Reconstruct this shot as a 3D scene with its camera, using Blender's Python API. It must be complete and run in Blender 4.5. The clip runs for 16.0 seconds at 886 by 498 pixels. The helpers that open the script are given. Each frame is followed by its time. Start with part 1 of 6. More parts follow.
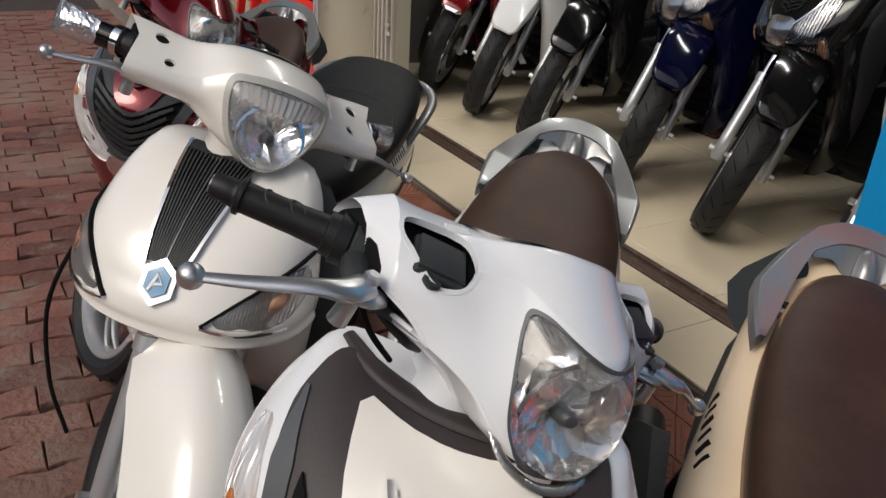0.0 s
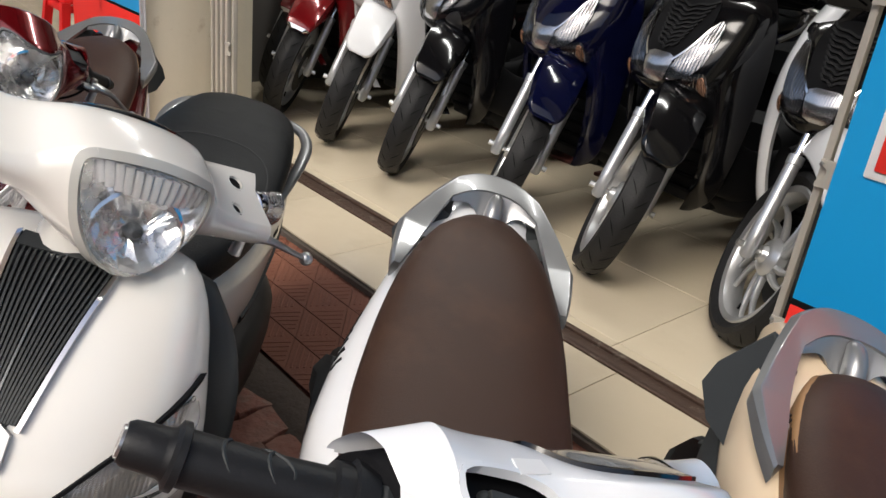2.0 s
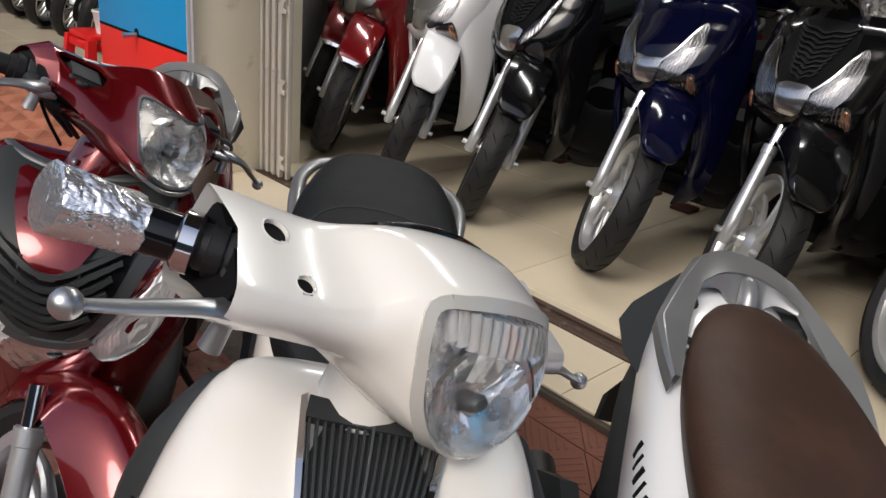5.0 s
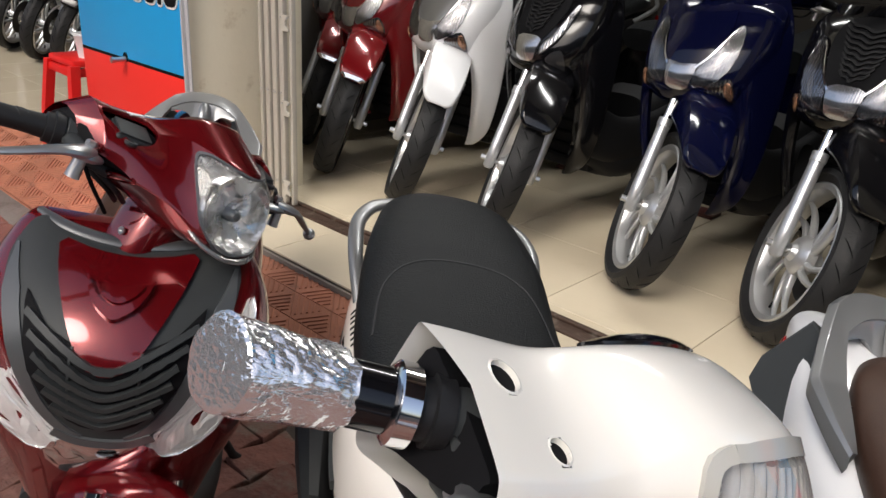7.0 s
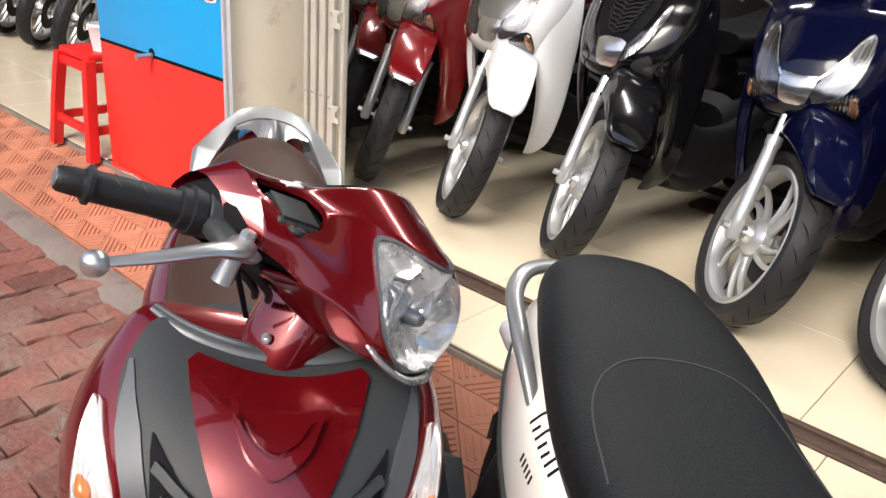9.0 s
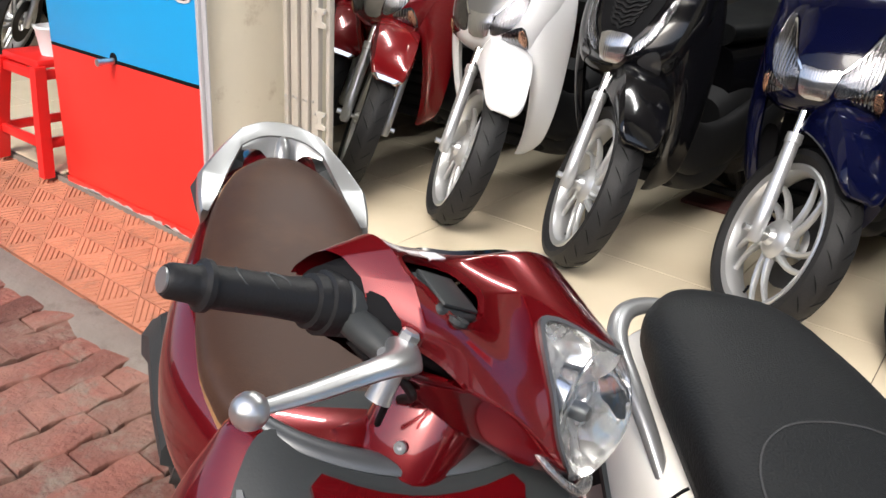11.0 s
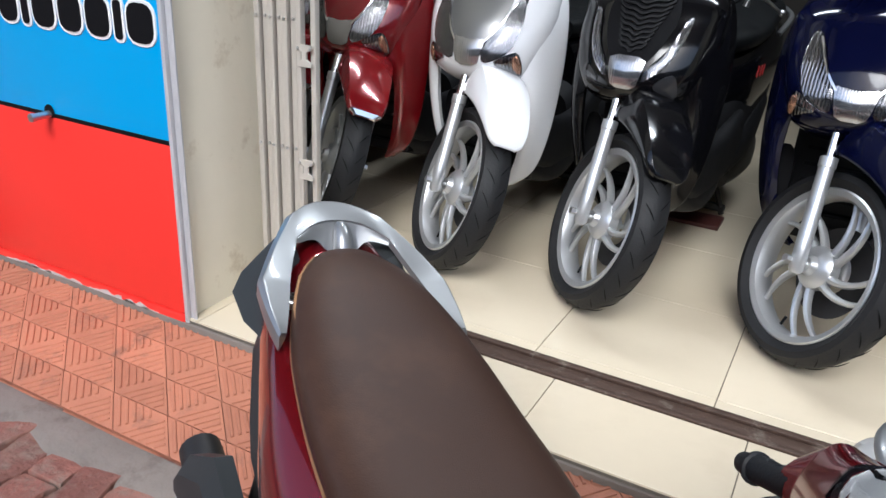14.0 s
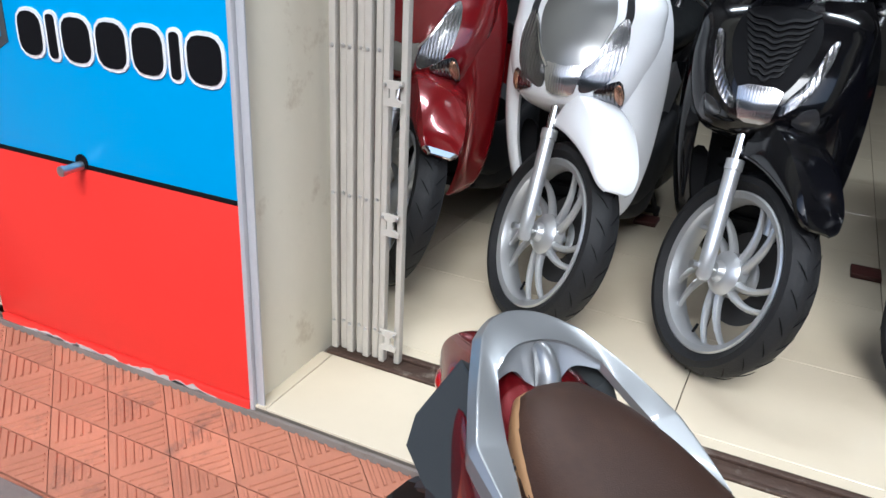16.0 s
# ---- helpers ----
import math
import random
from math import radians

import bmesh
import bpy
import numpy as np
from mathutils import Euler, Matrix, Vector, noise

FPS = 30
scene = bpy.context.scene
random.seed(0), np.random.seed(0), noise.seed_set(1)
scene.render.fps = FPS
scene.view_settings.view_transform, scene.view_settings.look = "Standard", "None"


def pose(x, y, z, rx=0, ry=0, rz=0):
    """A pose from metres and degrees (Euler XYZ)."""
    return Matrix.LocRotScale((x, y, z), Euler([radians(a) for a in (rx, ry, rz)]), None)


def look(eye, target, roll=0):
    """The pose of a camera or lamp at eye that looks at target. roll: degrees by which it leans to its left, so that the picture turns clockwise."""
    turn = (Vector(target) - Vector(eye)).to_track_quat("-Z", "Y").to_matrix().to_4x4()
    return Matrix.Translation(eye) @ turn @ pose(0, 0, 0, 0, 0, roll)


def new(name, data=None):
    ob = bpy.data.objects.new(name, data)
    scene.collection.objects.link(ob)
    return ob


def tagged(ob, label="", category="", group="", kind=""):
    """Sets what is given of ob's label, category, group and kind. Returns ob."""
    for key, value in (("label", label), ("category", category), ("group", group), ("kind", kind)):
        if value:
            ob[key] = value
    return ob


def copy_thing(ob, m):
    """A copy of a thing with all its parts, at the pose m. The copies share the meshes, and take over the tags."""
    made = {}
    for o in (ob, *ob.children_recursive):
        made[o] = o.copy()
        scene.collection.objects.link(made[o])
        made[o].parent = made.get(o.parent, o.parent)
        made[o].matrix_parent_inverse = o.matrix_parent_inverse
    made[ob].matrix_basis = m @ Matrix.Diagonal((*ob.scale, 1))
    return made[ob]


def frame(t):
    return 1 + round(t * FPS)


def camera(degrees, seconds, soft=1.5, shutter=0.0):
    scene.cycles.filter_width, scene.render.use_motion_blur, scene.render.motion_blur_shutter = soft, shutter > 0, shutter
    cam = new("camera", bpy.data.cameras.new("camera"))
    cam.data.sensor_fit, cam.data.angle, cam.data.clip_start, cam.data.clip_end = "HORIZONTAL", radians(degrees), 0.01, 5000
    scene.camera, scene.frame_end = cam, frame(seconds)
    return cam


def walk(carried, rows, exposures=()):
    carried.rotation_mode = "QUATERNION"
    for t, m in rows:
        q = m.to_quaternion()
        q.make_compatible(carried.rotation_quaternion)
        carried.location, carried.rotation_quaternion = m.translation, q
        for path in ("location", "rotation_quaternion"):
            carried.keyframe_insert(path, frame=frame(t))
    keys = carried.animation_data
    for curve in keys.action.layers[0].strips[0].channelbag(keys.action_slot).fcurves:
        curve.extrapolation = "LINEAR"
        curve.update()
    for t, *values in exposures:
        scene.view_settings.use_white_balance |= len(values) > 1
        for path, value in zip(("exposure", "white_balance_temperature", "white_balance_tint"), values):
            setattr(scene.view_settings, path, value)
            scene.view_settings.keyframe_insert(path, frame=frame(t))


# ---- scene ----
cam = camera(59.1, 16.0)
METRES, EYE, TILT, LEAN, TURN = 3.022, 1.128, -25.49, -3.14, 61.4
ROWS = [
    (0.0, 0.0, 0.0, 0.0, -0.0, 0.0, -0.0),
    (0.5, -0.0242, 0.013, 0.0041, -5.16, -0.01, 1.01),
    (1.0, -0.0359, 0.0462, 0.0165, -9.11, -0.19, -0.8),
    (1.5, -0.0391, 0.0765, 0.0376, -11.07, -0.08, -1.16),
    (2.0, -0.0432, 0.0936, 0.0474, -12.52, 0.34, 2.12),
    (2.5, -0.0584, 0.1013, 0.0535, -13.07, 0.67, 3.5),
    (3.0, -0.0822, 0.1163, 0.0589, -13.69, 1.11, 5.54),
    (3.5, -0.1109, 0.1353, 0.0646, -14.32, 1.26, 6.64),
    (4.0, -0.1357, 0.1502, 0.0711, -14.24, 1.34, 5.39),
    (4.5, -0.1458, 0.182, 0.0872, -14.1, 1.36, 4.01),
    (7.0, -0.2065, 0.2701, 0.1386, -16.19, 1.09, 7.16),
    (7.5, -0.2276, 0.2878, 0.1488, -16.97, 0.93, 7.38),
    (8.0, -0.2448, 0.3161, 0.1586, -17.01, 0.79, 6.69),
    (8.5, -0.2542, 0.3573, 0.1806, -16.89, 0.37, 5.45),
    (9.0, -0.2669, 0.3885, 0.1992, -17.48, -0.31, 6.71),
    (11.5, -0.3145, 0.4749, 0.2405, -23.35, -2.18, 9.18),
    (12.0, -0.2997, 0.4967, 0.2569, -24.99, -2.61, 10.03),
    (12.5, -0.2896, 0.5125, 0.2689, -26.3, -2.92, 11.66),
    (13.0, -0.3016, 0.5323, 0.2793, -27.35, -3.16, 12.2),
    (13.5, -0.3396, 0.559, 0.2974, -28.9, -3.46, 13.11),
    (14.0, -0.3743, 0.5858, 0.3108, -30.44, -3.73, 13.14),
    (14.5, -0.3884, 0.6237, 0.3277, -30.22, -3.68, 9.99),
    (15.0, -0.3892, 0.6723, 0.3499, -30.28, -3.65, 8.63),
    (15.5, -0.3903, 0.7062, 0.3677, -31.75, -3.92, 11.98),
    (16.0, -0.3997, 0.7376, 0.3852, -32.65, -4.3, 14.19),
]
walk(cam, [(t, pose(2.932, -1.835, EYE, TILT, LEAN, TURN) @ pose(METRES * x, METRES * y, METRES * z, 90 + pitch, roll, yaw)) for t, x, y, z, yaw, pitch, roll in ROWS],
     exposures=[(0.0, 0.0, 6480, 8), (1.5, 0.26, 6480, 8), (2.5, 0.55, 6400, 9), (3.5, 0.50, 6400, 9), (4.5, 0.24, 6350, 9), (7.0, 0.51, 6400, 9), (8.5, 1.15, 6400, 9), (9.0, 1.27, 6400, 9), (11.5, 1.18, 6300, 8), (12.5, 1.11, 5800, 7), (14.0, 0.89, 5600, 7), (16.0, 0.93, 5450, 6)])

# ---- world and light ----
world = bpy.data.worlds.new("sky")
scene.world = world
world.use_nodes = True
wn = world.node_tree
sky = wn.nodes.new("ShaderNodeTexSky")
sky.sky_type, sky.sun_disc, sky.sun_elevation, sky.sun_rotation = "NISHITA", False, radians(45.5), radians(164.5)
sky.air_density, sky.dust_density = 1.0, 4.0
wn.nodes["Background"].inputs["Strength"].default_value = 0.13
wn.links.new(sky.outputs[0], wn.nodes["Background"].inputs["Color"])
sun = new("sun", bpy.data.lights.new("sun", "SUN"))
sun.data.energy, sun.data.angle, sun.data.color = 1.1, radians(25), (1.0, 0.96, 0.9)
sun.matrix_world = look((2.5, -9, 9.5), (0, 0, 0))

# two unseen front ceiling tubes, added as fill; floor and paint streaks suggest them
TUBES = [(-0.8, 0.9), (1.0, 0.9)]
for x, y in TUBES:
    lamp = new("added_tube_light", bpy.data.lights.new("added_tube_light", "AREA"))
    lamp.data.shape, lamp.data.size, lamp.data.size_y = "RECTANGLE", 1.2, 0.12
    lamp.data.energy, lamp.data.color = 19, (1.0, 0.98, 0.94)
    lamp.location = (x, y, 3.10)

# ---- materials ----
def mat(name, color, rough=0.5, metal=0.0, coat=0.0, vary=0.0, scale=6.0, bump=0.0, bscale=60.0, trans=0.0, rand=0.0, spec=0.5, dirt=None, emit=0.0, place=False, stain=None):
    m = bpy.data.materials.new(name)
    m.use_nodes = True
    nt = m.node_tree
    b = nt.nodes["Principled BSDF"]
    b.inputs["Base Color"].default_value = (*color, 1)
    b.inputs["Roughness"].default_value = rough
    b.inputs["Metallic"].default_value = metal
    b.inputs["Coat Weight"].default_value = coat
    b.inputs["Coat Roughness"].default_value = 0.04
    b.inputs["Transmission Weight"].default_value = trans
    b.inputs["Specular IOR Level"].default_value = spec
    if emit:
        b.inputs["Emission Color"].default_value = (*color, 1)
        b.inputs["Emission Strength"].default_value = emit
    tc = nt.nodes.new("ShaderNodeTexCoord")
    where = nt.nodes.new("ShaderNodeNewGeometry").outputs["Position"] if place else tc.outputs["Object"]
    col = None
    if vary or dirt or rand:
        mix = nt.nodes.new("ShaderNodeMix")
        mix.data_type = "RGBA"
        mix.inputs["A"].default_value = (*[c * (1 - vary) for c in color], 1)
        mix.inputs["B"].default_value = (*[min(1, c * (1 + vary)) for c in color], 1)
        n1 = nt.nodes.new("ShaderNodeTexNoise")
        n1.inputs["Scale"].default_value, n1.inputs["Detail"].default_value = scale, 8
        n1.inputs["Roughness"].default_value = 0.65
        nt.links.new(where, n1.inputs["Vector"])
        nt.links.new(n1.outputs["Fac"], mix.inputs["Factor"])
        col = mix.outputs["Result"]
        rr = nt.nodes.new("ShaderNodeMapRange")
        rr.inputs["To Min"].default_value, rr.inputs["To Max"].default_value = rough * 0.82, min(1, rough * 1.18)
        nt.links.new(n1.outputs["Fac"], rr.inputs["Value"])
        nt.links.new(rr.outputs["Result"], b.inputs["Roughness"])
        if rand:
            info = nt.nodes.new("ShaderNodeObjectInfo")
            hsv = nt.nodes.new("ShaderNodeHueSaturation")
            mr = nt.nodes.new("ShaderNodeMapRange")
            mr.inputs["To Min"].default_value, mr.inputs["To Max"].default_value = 1 - rand, 1 + rand
            nt.links.new(info.outputs["Random"], mr.inputs["Value"])
            nt.links.new(mr.outputs["Result"], hsv.inputs["Value"])
            nt.links.new(col, hsv.inputs["Color"])
            col = hsv.outputs["Color"]
        if dirt:
            d = nt.nodes.new("ShaderNodeTexNoise")
            d.inputs["Scale"].default_value, d.inputs["Detail"].default_value = dirt[1], 10
            d.inputs["Roughness"].default_value = 0.7
            nt.links.new(where, d.inputs["Vector"])
            ramp = nt.nodes.new("ShaderNodeMapRange")
            ramp.inputs["From Min"].default_value, ramp.inputs["From Max"].default_value = dirt[2], dirt[2] + 0.16
            nt.links.new(d.outputs["Fac"], ramp.inputs["Value"])
            mx = nt.nodes.new("ShaderNodeMix")
            mx.data_type = "RGBA"
            mx.inputs["B"].default_value = (*dirt[0], 1)
            nt.links.new(col, mx.inputs["A"])
            nt.links.new(ramp.outputs["Result"], mx.inputs["Factor"])
            col = mx.outputs["Result"]
        if stain:
            # broad old stains, two sizes of noise mixed
            d = nt.nodes.new("ShaderNodeTexNoise")
            d.inputs["Scale"].default_value, d.inputs["Detail"].default_value, d.inputs["Roughness"].default_value = stain[1], 6, 0.6
            nt.links.new(where, d.inputs["Vector"])
            ramp = nt.nodes.new("ShaderNodeMapRange")
            ramp.inputs["From Min"].default_value, ramp.inputs["From Max"].default_value, ramp.inputs["To Max"].default_value = stain[2], stain[2] + 0.22, stain[3]
            nt.links.new(d.outputs["Fac"], ramp.inputs["Value"])
            mx = nt.nodes.new("ShaderNodeMix")
            mx.data_type = "RGBA"
            mx.inputs["B"].default_value = (*stain[0], 1)
            nt.links.new(col, mx.inputs["A"])
            nt.links.new(ramp.outputs["Result"], mx.inputs["Factor"])
            col = mx.outputs["Result"]
        nt.links.new(col, b.inputs["Base Color"])
    if bump:
        n2 = nt.nodes.new("ShaderNodeTexNoise")
        n2.inputs["Scale"].default_value, n2.inputs["Detail"].default_value = bscale, 6
        nt.links.new(where, n2.inputs["Vector"])
        bp = nt.nodes.new("ShaderNodeBump")
        bp.inputs["Strength"].default_value, bp.inputs["Distance"].default_value = bump, 0.01
        nt.links.new(n2.outputs["Fac"], bp.inputs["Height"])
        nt.links.new(bp.outputs["Normal"], b.inputs["Normal"])
    return m


def ribbed(name, color, rough, bands, strength, metal=1.0, axis="Y"):
    """A bright surface with fine parallel ribs, as in lamp reflectors."""
    m = mat(name, color, rough, metal, vary=0.25, scale=25)
    nt = m.node_tree
    tc = nt.nodes.new("ShaderNodeTexCoord")
    w = nt.nodes.new("ShaderNodeTexWave")
    w.bands_direction = axis
    w.inputs["Scale"].default_value, w.inputs["Distortion"].default_value, w.inputs["Detail"].default_value = bands, 1.5, 2
    w.inputs["Detail Scale"].default_value = 0.6
    nt.links.new(tc.outputs["Object"], w.inputs["Vector"])
    bp = nt.nodes.new("ShaderNodeBump")
    bp.inputs["Strength"].default_value, bp.inputs["Distance"].default_value = strength, 0.006
    nt.links.new(w.outputs["Fac"], bp.inputs["Height"])
    nt.links.new(bp.outputs["Normal"], nt.nodes["Principled BSDF"].inputs["Normal"])
    return m


def crumpled(name, color, rough, cells, strength, metal=0.85):
    """Creased film: sharp folds at two sizes."""
    m = mat(name, color, rough, metal)
    nt = m.node_tree
    tc = nt.nodes.new("ShaderNodeTexCoord")
    last = None
    for scale, dist, kind in ((cells, 0.004, "v"), (cells * 0.5, 0.006, "n"), (cells * 2.2, 0.0015, "v")):
        if kind == "v":
            n = nt.nodes.new("ShaderNodeTexVoronoi")
            n.feature = "DISTANCE_TO_EDGE"
            out = n.outputs["Distance"]
            bend = nt.nodes.new("ShaderNodeMapping")
            bend.inputs["Scale"].default_value = (1.6, 0.7, 1.3)
            bend.inputs["Rotation"].default_value = (0.4, 0.6, 0.5)
            nt.links.new(tc.outputs["Object"], bend.inputs["Vector"])
            nt.links.new(bend.outputs["Vector"], n.inputs["Vector"])
        else:
            n = nt.nodes.new("ShaderNodeTexNoise")
            n.inputs["Detail"].default_value = 3
            out = n.outputs["Fac"]
            nt.links.new(tc.outputs["Object"], n.inputs["Vector"])
        n.inputs["Scale"].default_value = scale
        bp = nt.nodes.new("ShaderNodeBump")
        bp.inputs["Strength"].default_value, bp.inputs["Distance"].default_value = strength, dist
        nt.links.new(out, bp.inputs["Height"])
        if last:
            nt.links.new(last.outputs["Normal"], bp.inputs["Normal"])
        last = bp
    nt.links.new(last.outputs["Normal"], nt.nodes["Principled BSDF"].inputs["Normal"])
    return m


WHITE = mat("white_paint", (0.80, 0.81, 0.83), 0.22, coat=0.6, vary=0.03, scale=3)
PEARL = mat("pearl_white_paint", (0.84, 0.81, 0.75), 0.22, coat=0.6, vary=0.03, scale=3)
BEIGE = mat("beige_paint", (0.80, 0.64, 0.45), 0.25, coat=0.5, vary=0.03, scale=3)
RED = mat("metallic_red_paint", (0.158, 0.0032, 0.0065), 0.2, metal=0.5, coat=1.0, vary=0.08, scale=4)
DARKRED = mat("dark_red_paint", (0.19, 0.005, 0.008), 0.16, metal=0.2, coat=0.9, vary=0.06, scale=4)
BLUE = mat("dark_blue_paint", (0.002, 0.003, 0.020), 0.10, coat=0.15, spec=0.28, vary=0.06, scale=4)
BLACK = mat("black_paint", (0.004, 0.004, 0.005), 0.13, coat=0.3, spec=0.35, vary=0.1, scale=4)
GREY = mat("silver_grey_paint", (0.20, 0.20, 0.20), 0.3, metal=0.6, coat=0.5, vary=0.04)
PLASTIC = mat("charcoal_plastic", (0.028, 0.031, 0.032), 0.55, vary=0.12, bump=0.05, bscale=400, spec=0.35)
BROWNPLASTIC = mat("brown_grey_plastic", (0.040, 0.032, 0.033), 0.5, spec=0.35, vary=0.1, bump=0.05, bscale=400)
DIALGREY = mat("pale_dial_plastic", (0.34, 0.34, 0.34), 0.35, vary=0.25, scale=30)
LENSRIM = mat("pale_lens_rim", (0.50, 0.49, 0.45), 0.25, coat=0.5, vary=0.05)
TRIMGREY = mat("grey_plastic_trim", (0.085, 0.09, 0.095), 0.36, metal=0.3, vary=0.06)
RUBBER = mat("black_rubber", (0.010, 0.010, 0.011), 0.5, spec=0.35, vary=0.2, scale=30, bump=0.08, bscale=250)
TYRE = mat("tyre_rubber", (0.011, 0.011, 0.012), 0.6, spec=0.35, vary=0.3, scale=14, bump=0.15, bscale=120, dirt=((0.035, 0.033, 0.03), 8, 0.62))
ALLOY = mat("alloy_silver_paint", (0.56, 0.57, 0.58), 0.33, metal=0.7, vary=0.06)
STEEL = mat("cast_aluminium", (0.56, 0.56, 0.56), 0.34, metal=0.9, vary=0.08, scale=20)
CHROME = mat("chrome", (0.75, 0.75, 0.76), 0.07, metal=1.0, vary=0.04)
RACKSILVER = mat("silver_paint", (0.256, 0.260, 0.264), 0.32, metal=0.55, coat=0.5, vary=0.05)
REFLECTOR = ribbed("ribbed_reflector", (0.84, 0.84, 0.84), 0.2, 45, 0.07, metal=0.45)
BOWL = mat("lamp_bowl", (0.86, 0.86, 0.85), 0.27, metal=0.88, vary=0.10, scale=30)
facet = BOWL.node_tree.nodes.new("ShaderNodeTexVoronoi")
facet.distance, facet.inputs["Scale"].default_value = "CHEBYCHEV", 34
facet_bump = BOWL.node_tree.nodes.new("ShaderNodeBump")
facet_bump.inputs["Strength"].default_value, facet_bump.inputs["Distance"].default_value = 0.10, 0.02
BOWL.node_tree.links.new(BOWL.node_tree.nodes["Texture Coordinate"].outputs["Object"], facet.inputs["Vector"])
BOWL.node_tree.links.new(facet.outputs["Distance"], facet_bump.inputs["Height"])
BOWL.node_tree.links.new(facet_bump.outputs["Normal"], BOWL.node_tree.nodes["Principled BSDF"].inputs["Normal"])
DARKPLASTIC = mat("black_body_plastic", (0.010, 0.010, 0.011), 0.6, vary=0.15, spec=0.2)
FOIL = crumpled("crumpled_foil_wrap", (0.80, 0.80, 0.82), 0.14, 110, 0.25)
SATINCHROME = ribbed("satin_chrome", (0.48, 0.48, 0.49), 0.17, 40, 0.05, metal=0.9)
NOSELENS = ribbed("nose_lamp_chrome", (0.25, 0.25, 0.26), 0.13, 34, 0.20)
TURNLENS = ribbed("grey_ribbed_lens", (0.34, 0.33, 0.32), 0.2, 70, 0.10, metal=0.7)
COPPER = ribbed("copper_striped_lens", (0.58, 0.33, 0.22), 0.16, 110, 0.4, metal=0.8)
SMOKED = mat("smoked_lens", (0.03, 0.03, 0.032), 0.08, coat=0.5)
GLASS = mat("clear_lens", (1, 1, 1), 0.03, trans=1.0)
AMBER = mat("amber_lens", (0.55, 0.17, 0.04), 0.12, coat=0.8, vary=0.1)
TAILRED = mat("red_tail_lens", (0.35, 0.008, 0.008), 0.12, coat=0.8, vary=0.1)
BROWNSEAT = mat("brown_seat_vinyl", (0.043, 0.022, 0.0145), 0.44, spec=0.24, vary=0.25, scale=6, bump=0.12, bscale=500, dirt=((0.066, 0.034, 0.021), 3.2, 0.52))
TANSEAT = mat("tan_seat_vinyl", (0.36, 0.20, 0.09), 0.5, vary=0.08, bump=0.1, bscale=500)
BLACKSEAT = mat("black_seat_vinyl", (0.007, 0.008, 0.009), 0.50, spec=0.27, vary=0.2, scale=9, bump=0.25, bscale=330)
THREAD = mat("grey_thread", (0.03, 0.03, 0.032), 0.7)
BADGEBLUE = mat("blue_badge", (0.10, 0.29, 0.50), 0.25, coat=0.5)
# lettering and black parts; also carries the painted shade inside hollows
INKSHADE = mat("dark_lettering", (0.006, 0.006, 0.007), 0.7, spec=0.1)
REDINK = mat("red_lettering", (0.5, 0.01, 0.01), 0.4)
WHITEINK = mat("white_lettering", (0.8, 0.8, 0.8), 0.4)
DARKMETAL = mat("dark_engine_metal", (0.035, 0.033, 0.032), 0.5, metal=0.5, vary=0.3, scale=20)

FLOORTILE = mat("cream_floor_tile", (0.61, 0.53, 0.395), 0.15, vary=0.06, scale=5, rand=0.03, bump=0.01, bscale=5, place=True, stain=((0.42, 0.34, 0.23), 2.2, 0.56, 0.35))
GROUT = mat("dark_grout", (0.12, 0.10, 0.08), 0.85, vary=0.2)
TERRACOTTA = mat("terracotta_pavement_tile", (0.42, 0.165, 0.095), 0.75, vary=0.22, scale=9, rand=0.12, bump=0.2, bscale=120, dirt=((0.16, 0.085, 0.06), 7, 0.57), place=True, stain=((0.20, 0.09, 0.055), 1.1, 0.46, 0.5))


def shade_soiled(m, colour, x0, x1, depth):
    """Shade below parked scooters, painted with dirt over one pavement stretch, with ragged ends."""
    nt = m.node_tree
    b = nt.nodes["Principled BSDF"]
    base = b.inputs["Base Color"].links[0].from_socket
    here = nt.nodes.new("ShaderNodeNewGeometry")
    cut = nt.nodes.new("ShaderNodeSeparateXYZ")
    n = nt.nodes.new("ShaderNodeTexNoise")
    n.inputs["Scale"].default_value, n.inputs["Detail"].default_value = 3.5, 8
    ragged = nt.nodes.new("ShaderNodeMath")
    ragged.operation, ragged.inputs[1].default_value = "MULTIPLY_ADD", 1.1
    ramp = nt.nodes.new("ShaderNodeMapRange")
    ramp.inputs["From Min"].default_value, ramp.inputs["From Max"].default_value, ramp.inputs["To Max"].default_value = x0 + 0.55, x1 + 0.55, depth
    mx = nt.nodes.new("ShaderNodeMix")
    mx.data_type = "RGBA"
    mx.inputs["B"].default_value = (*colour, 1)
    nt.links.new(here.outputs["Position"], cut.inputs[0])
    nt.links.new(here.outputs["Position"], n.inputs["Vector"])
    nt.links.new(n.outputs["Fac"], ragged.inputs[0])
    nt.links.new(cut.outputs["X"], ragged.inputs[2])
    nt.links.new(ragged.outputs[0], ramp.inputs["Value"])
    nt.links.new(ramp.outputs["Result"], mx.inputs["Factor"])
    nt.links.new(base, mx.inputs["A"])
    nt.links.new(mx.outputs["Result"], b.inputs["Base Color"])


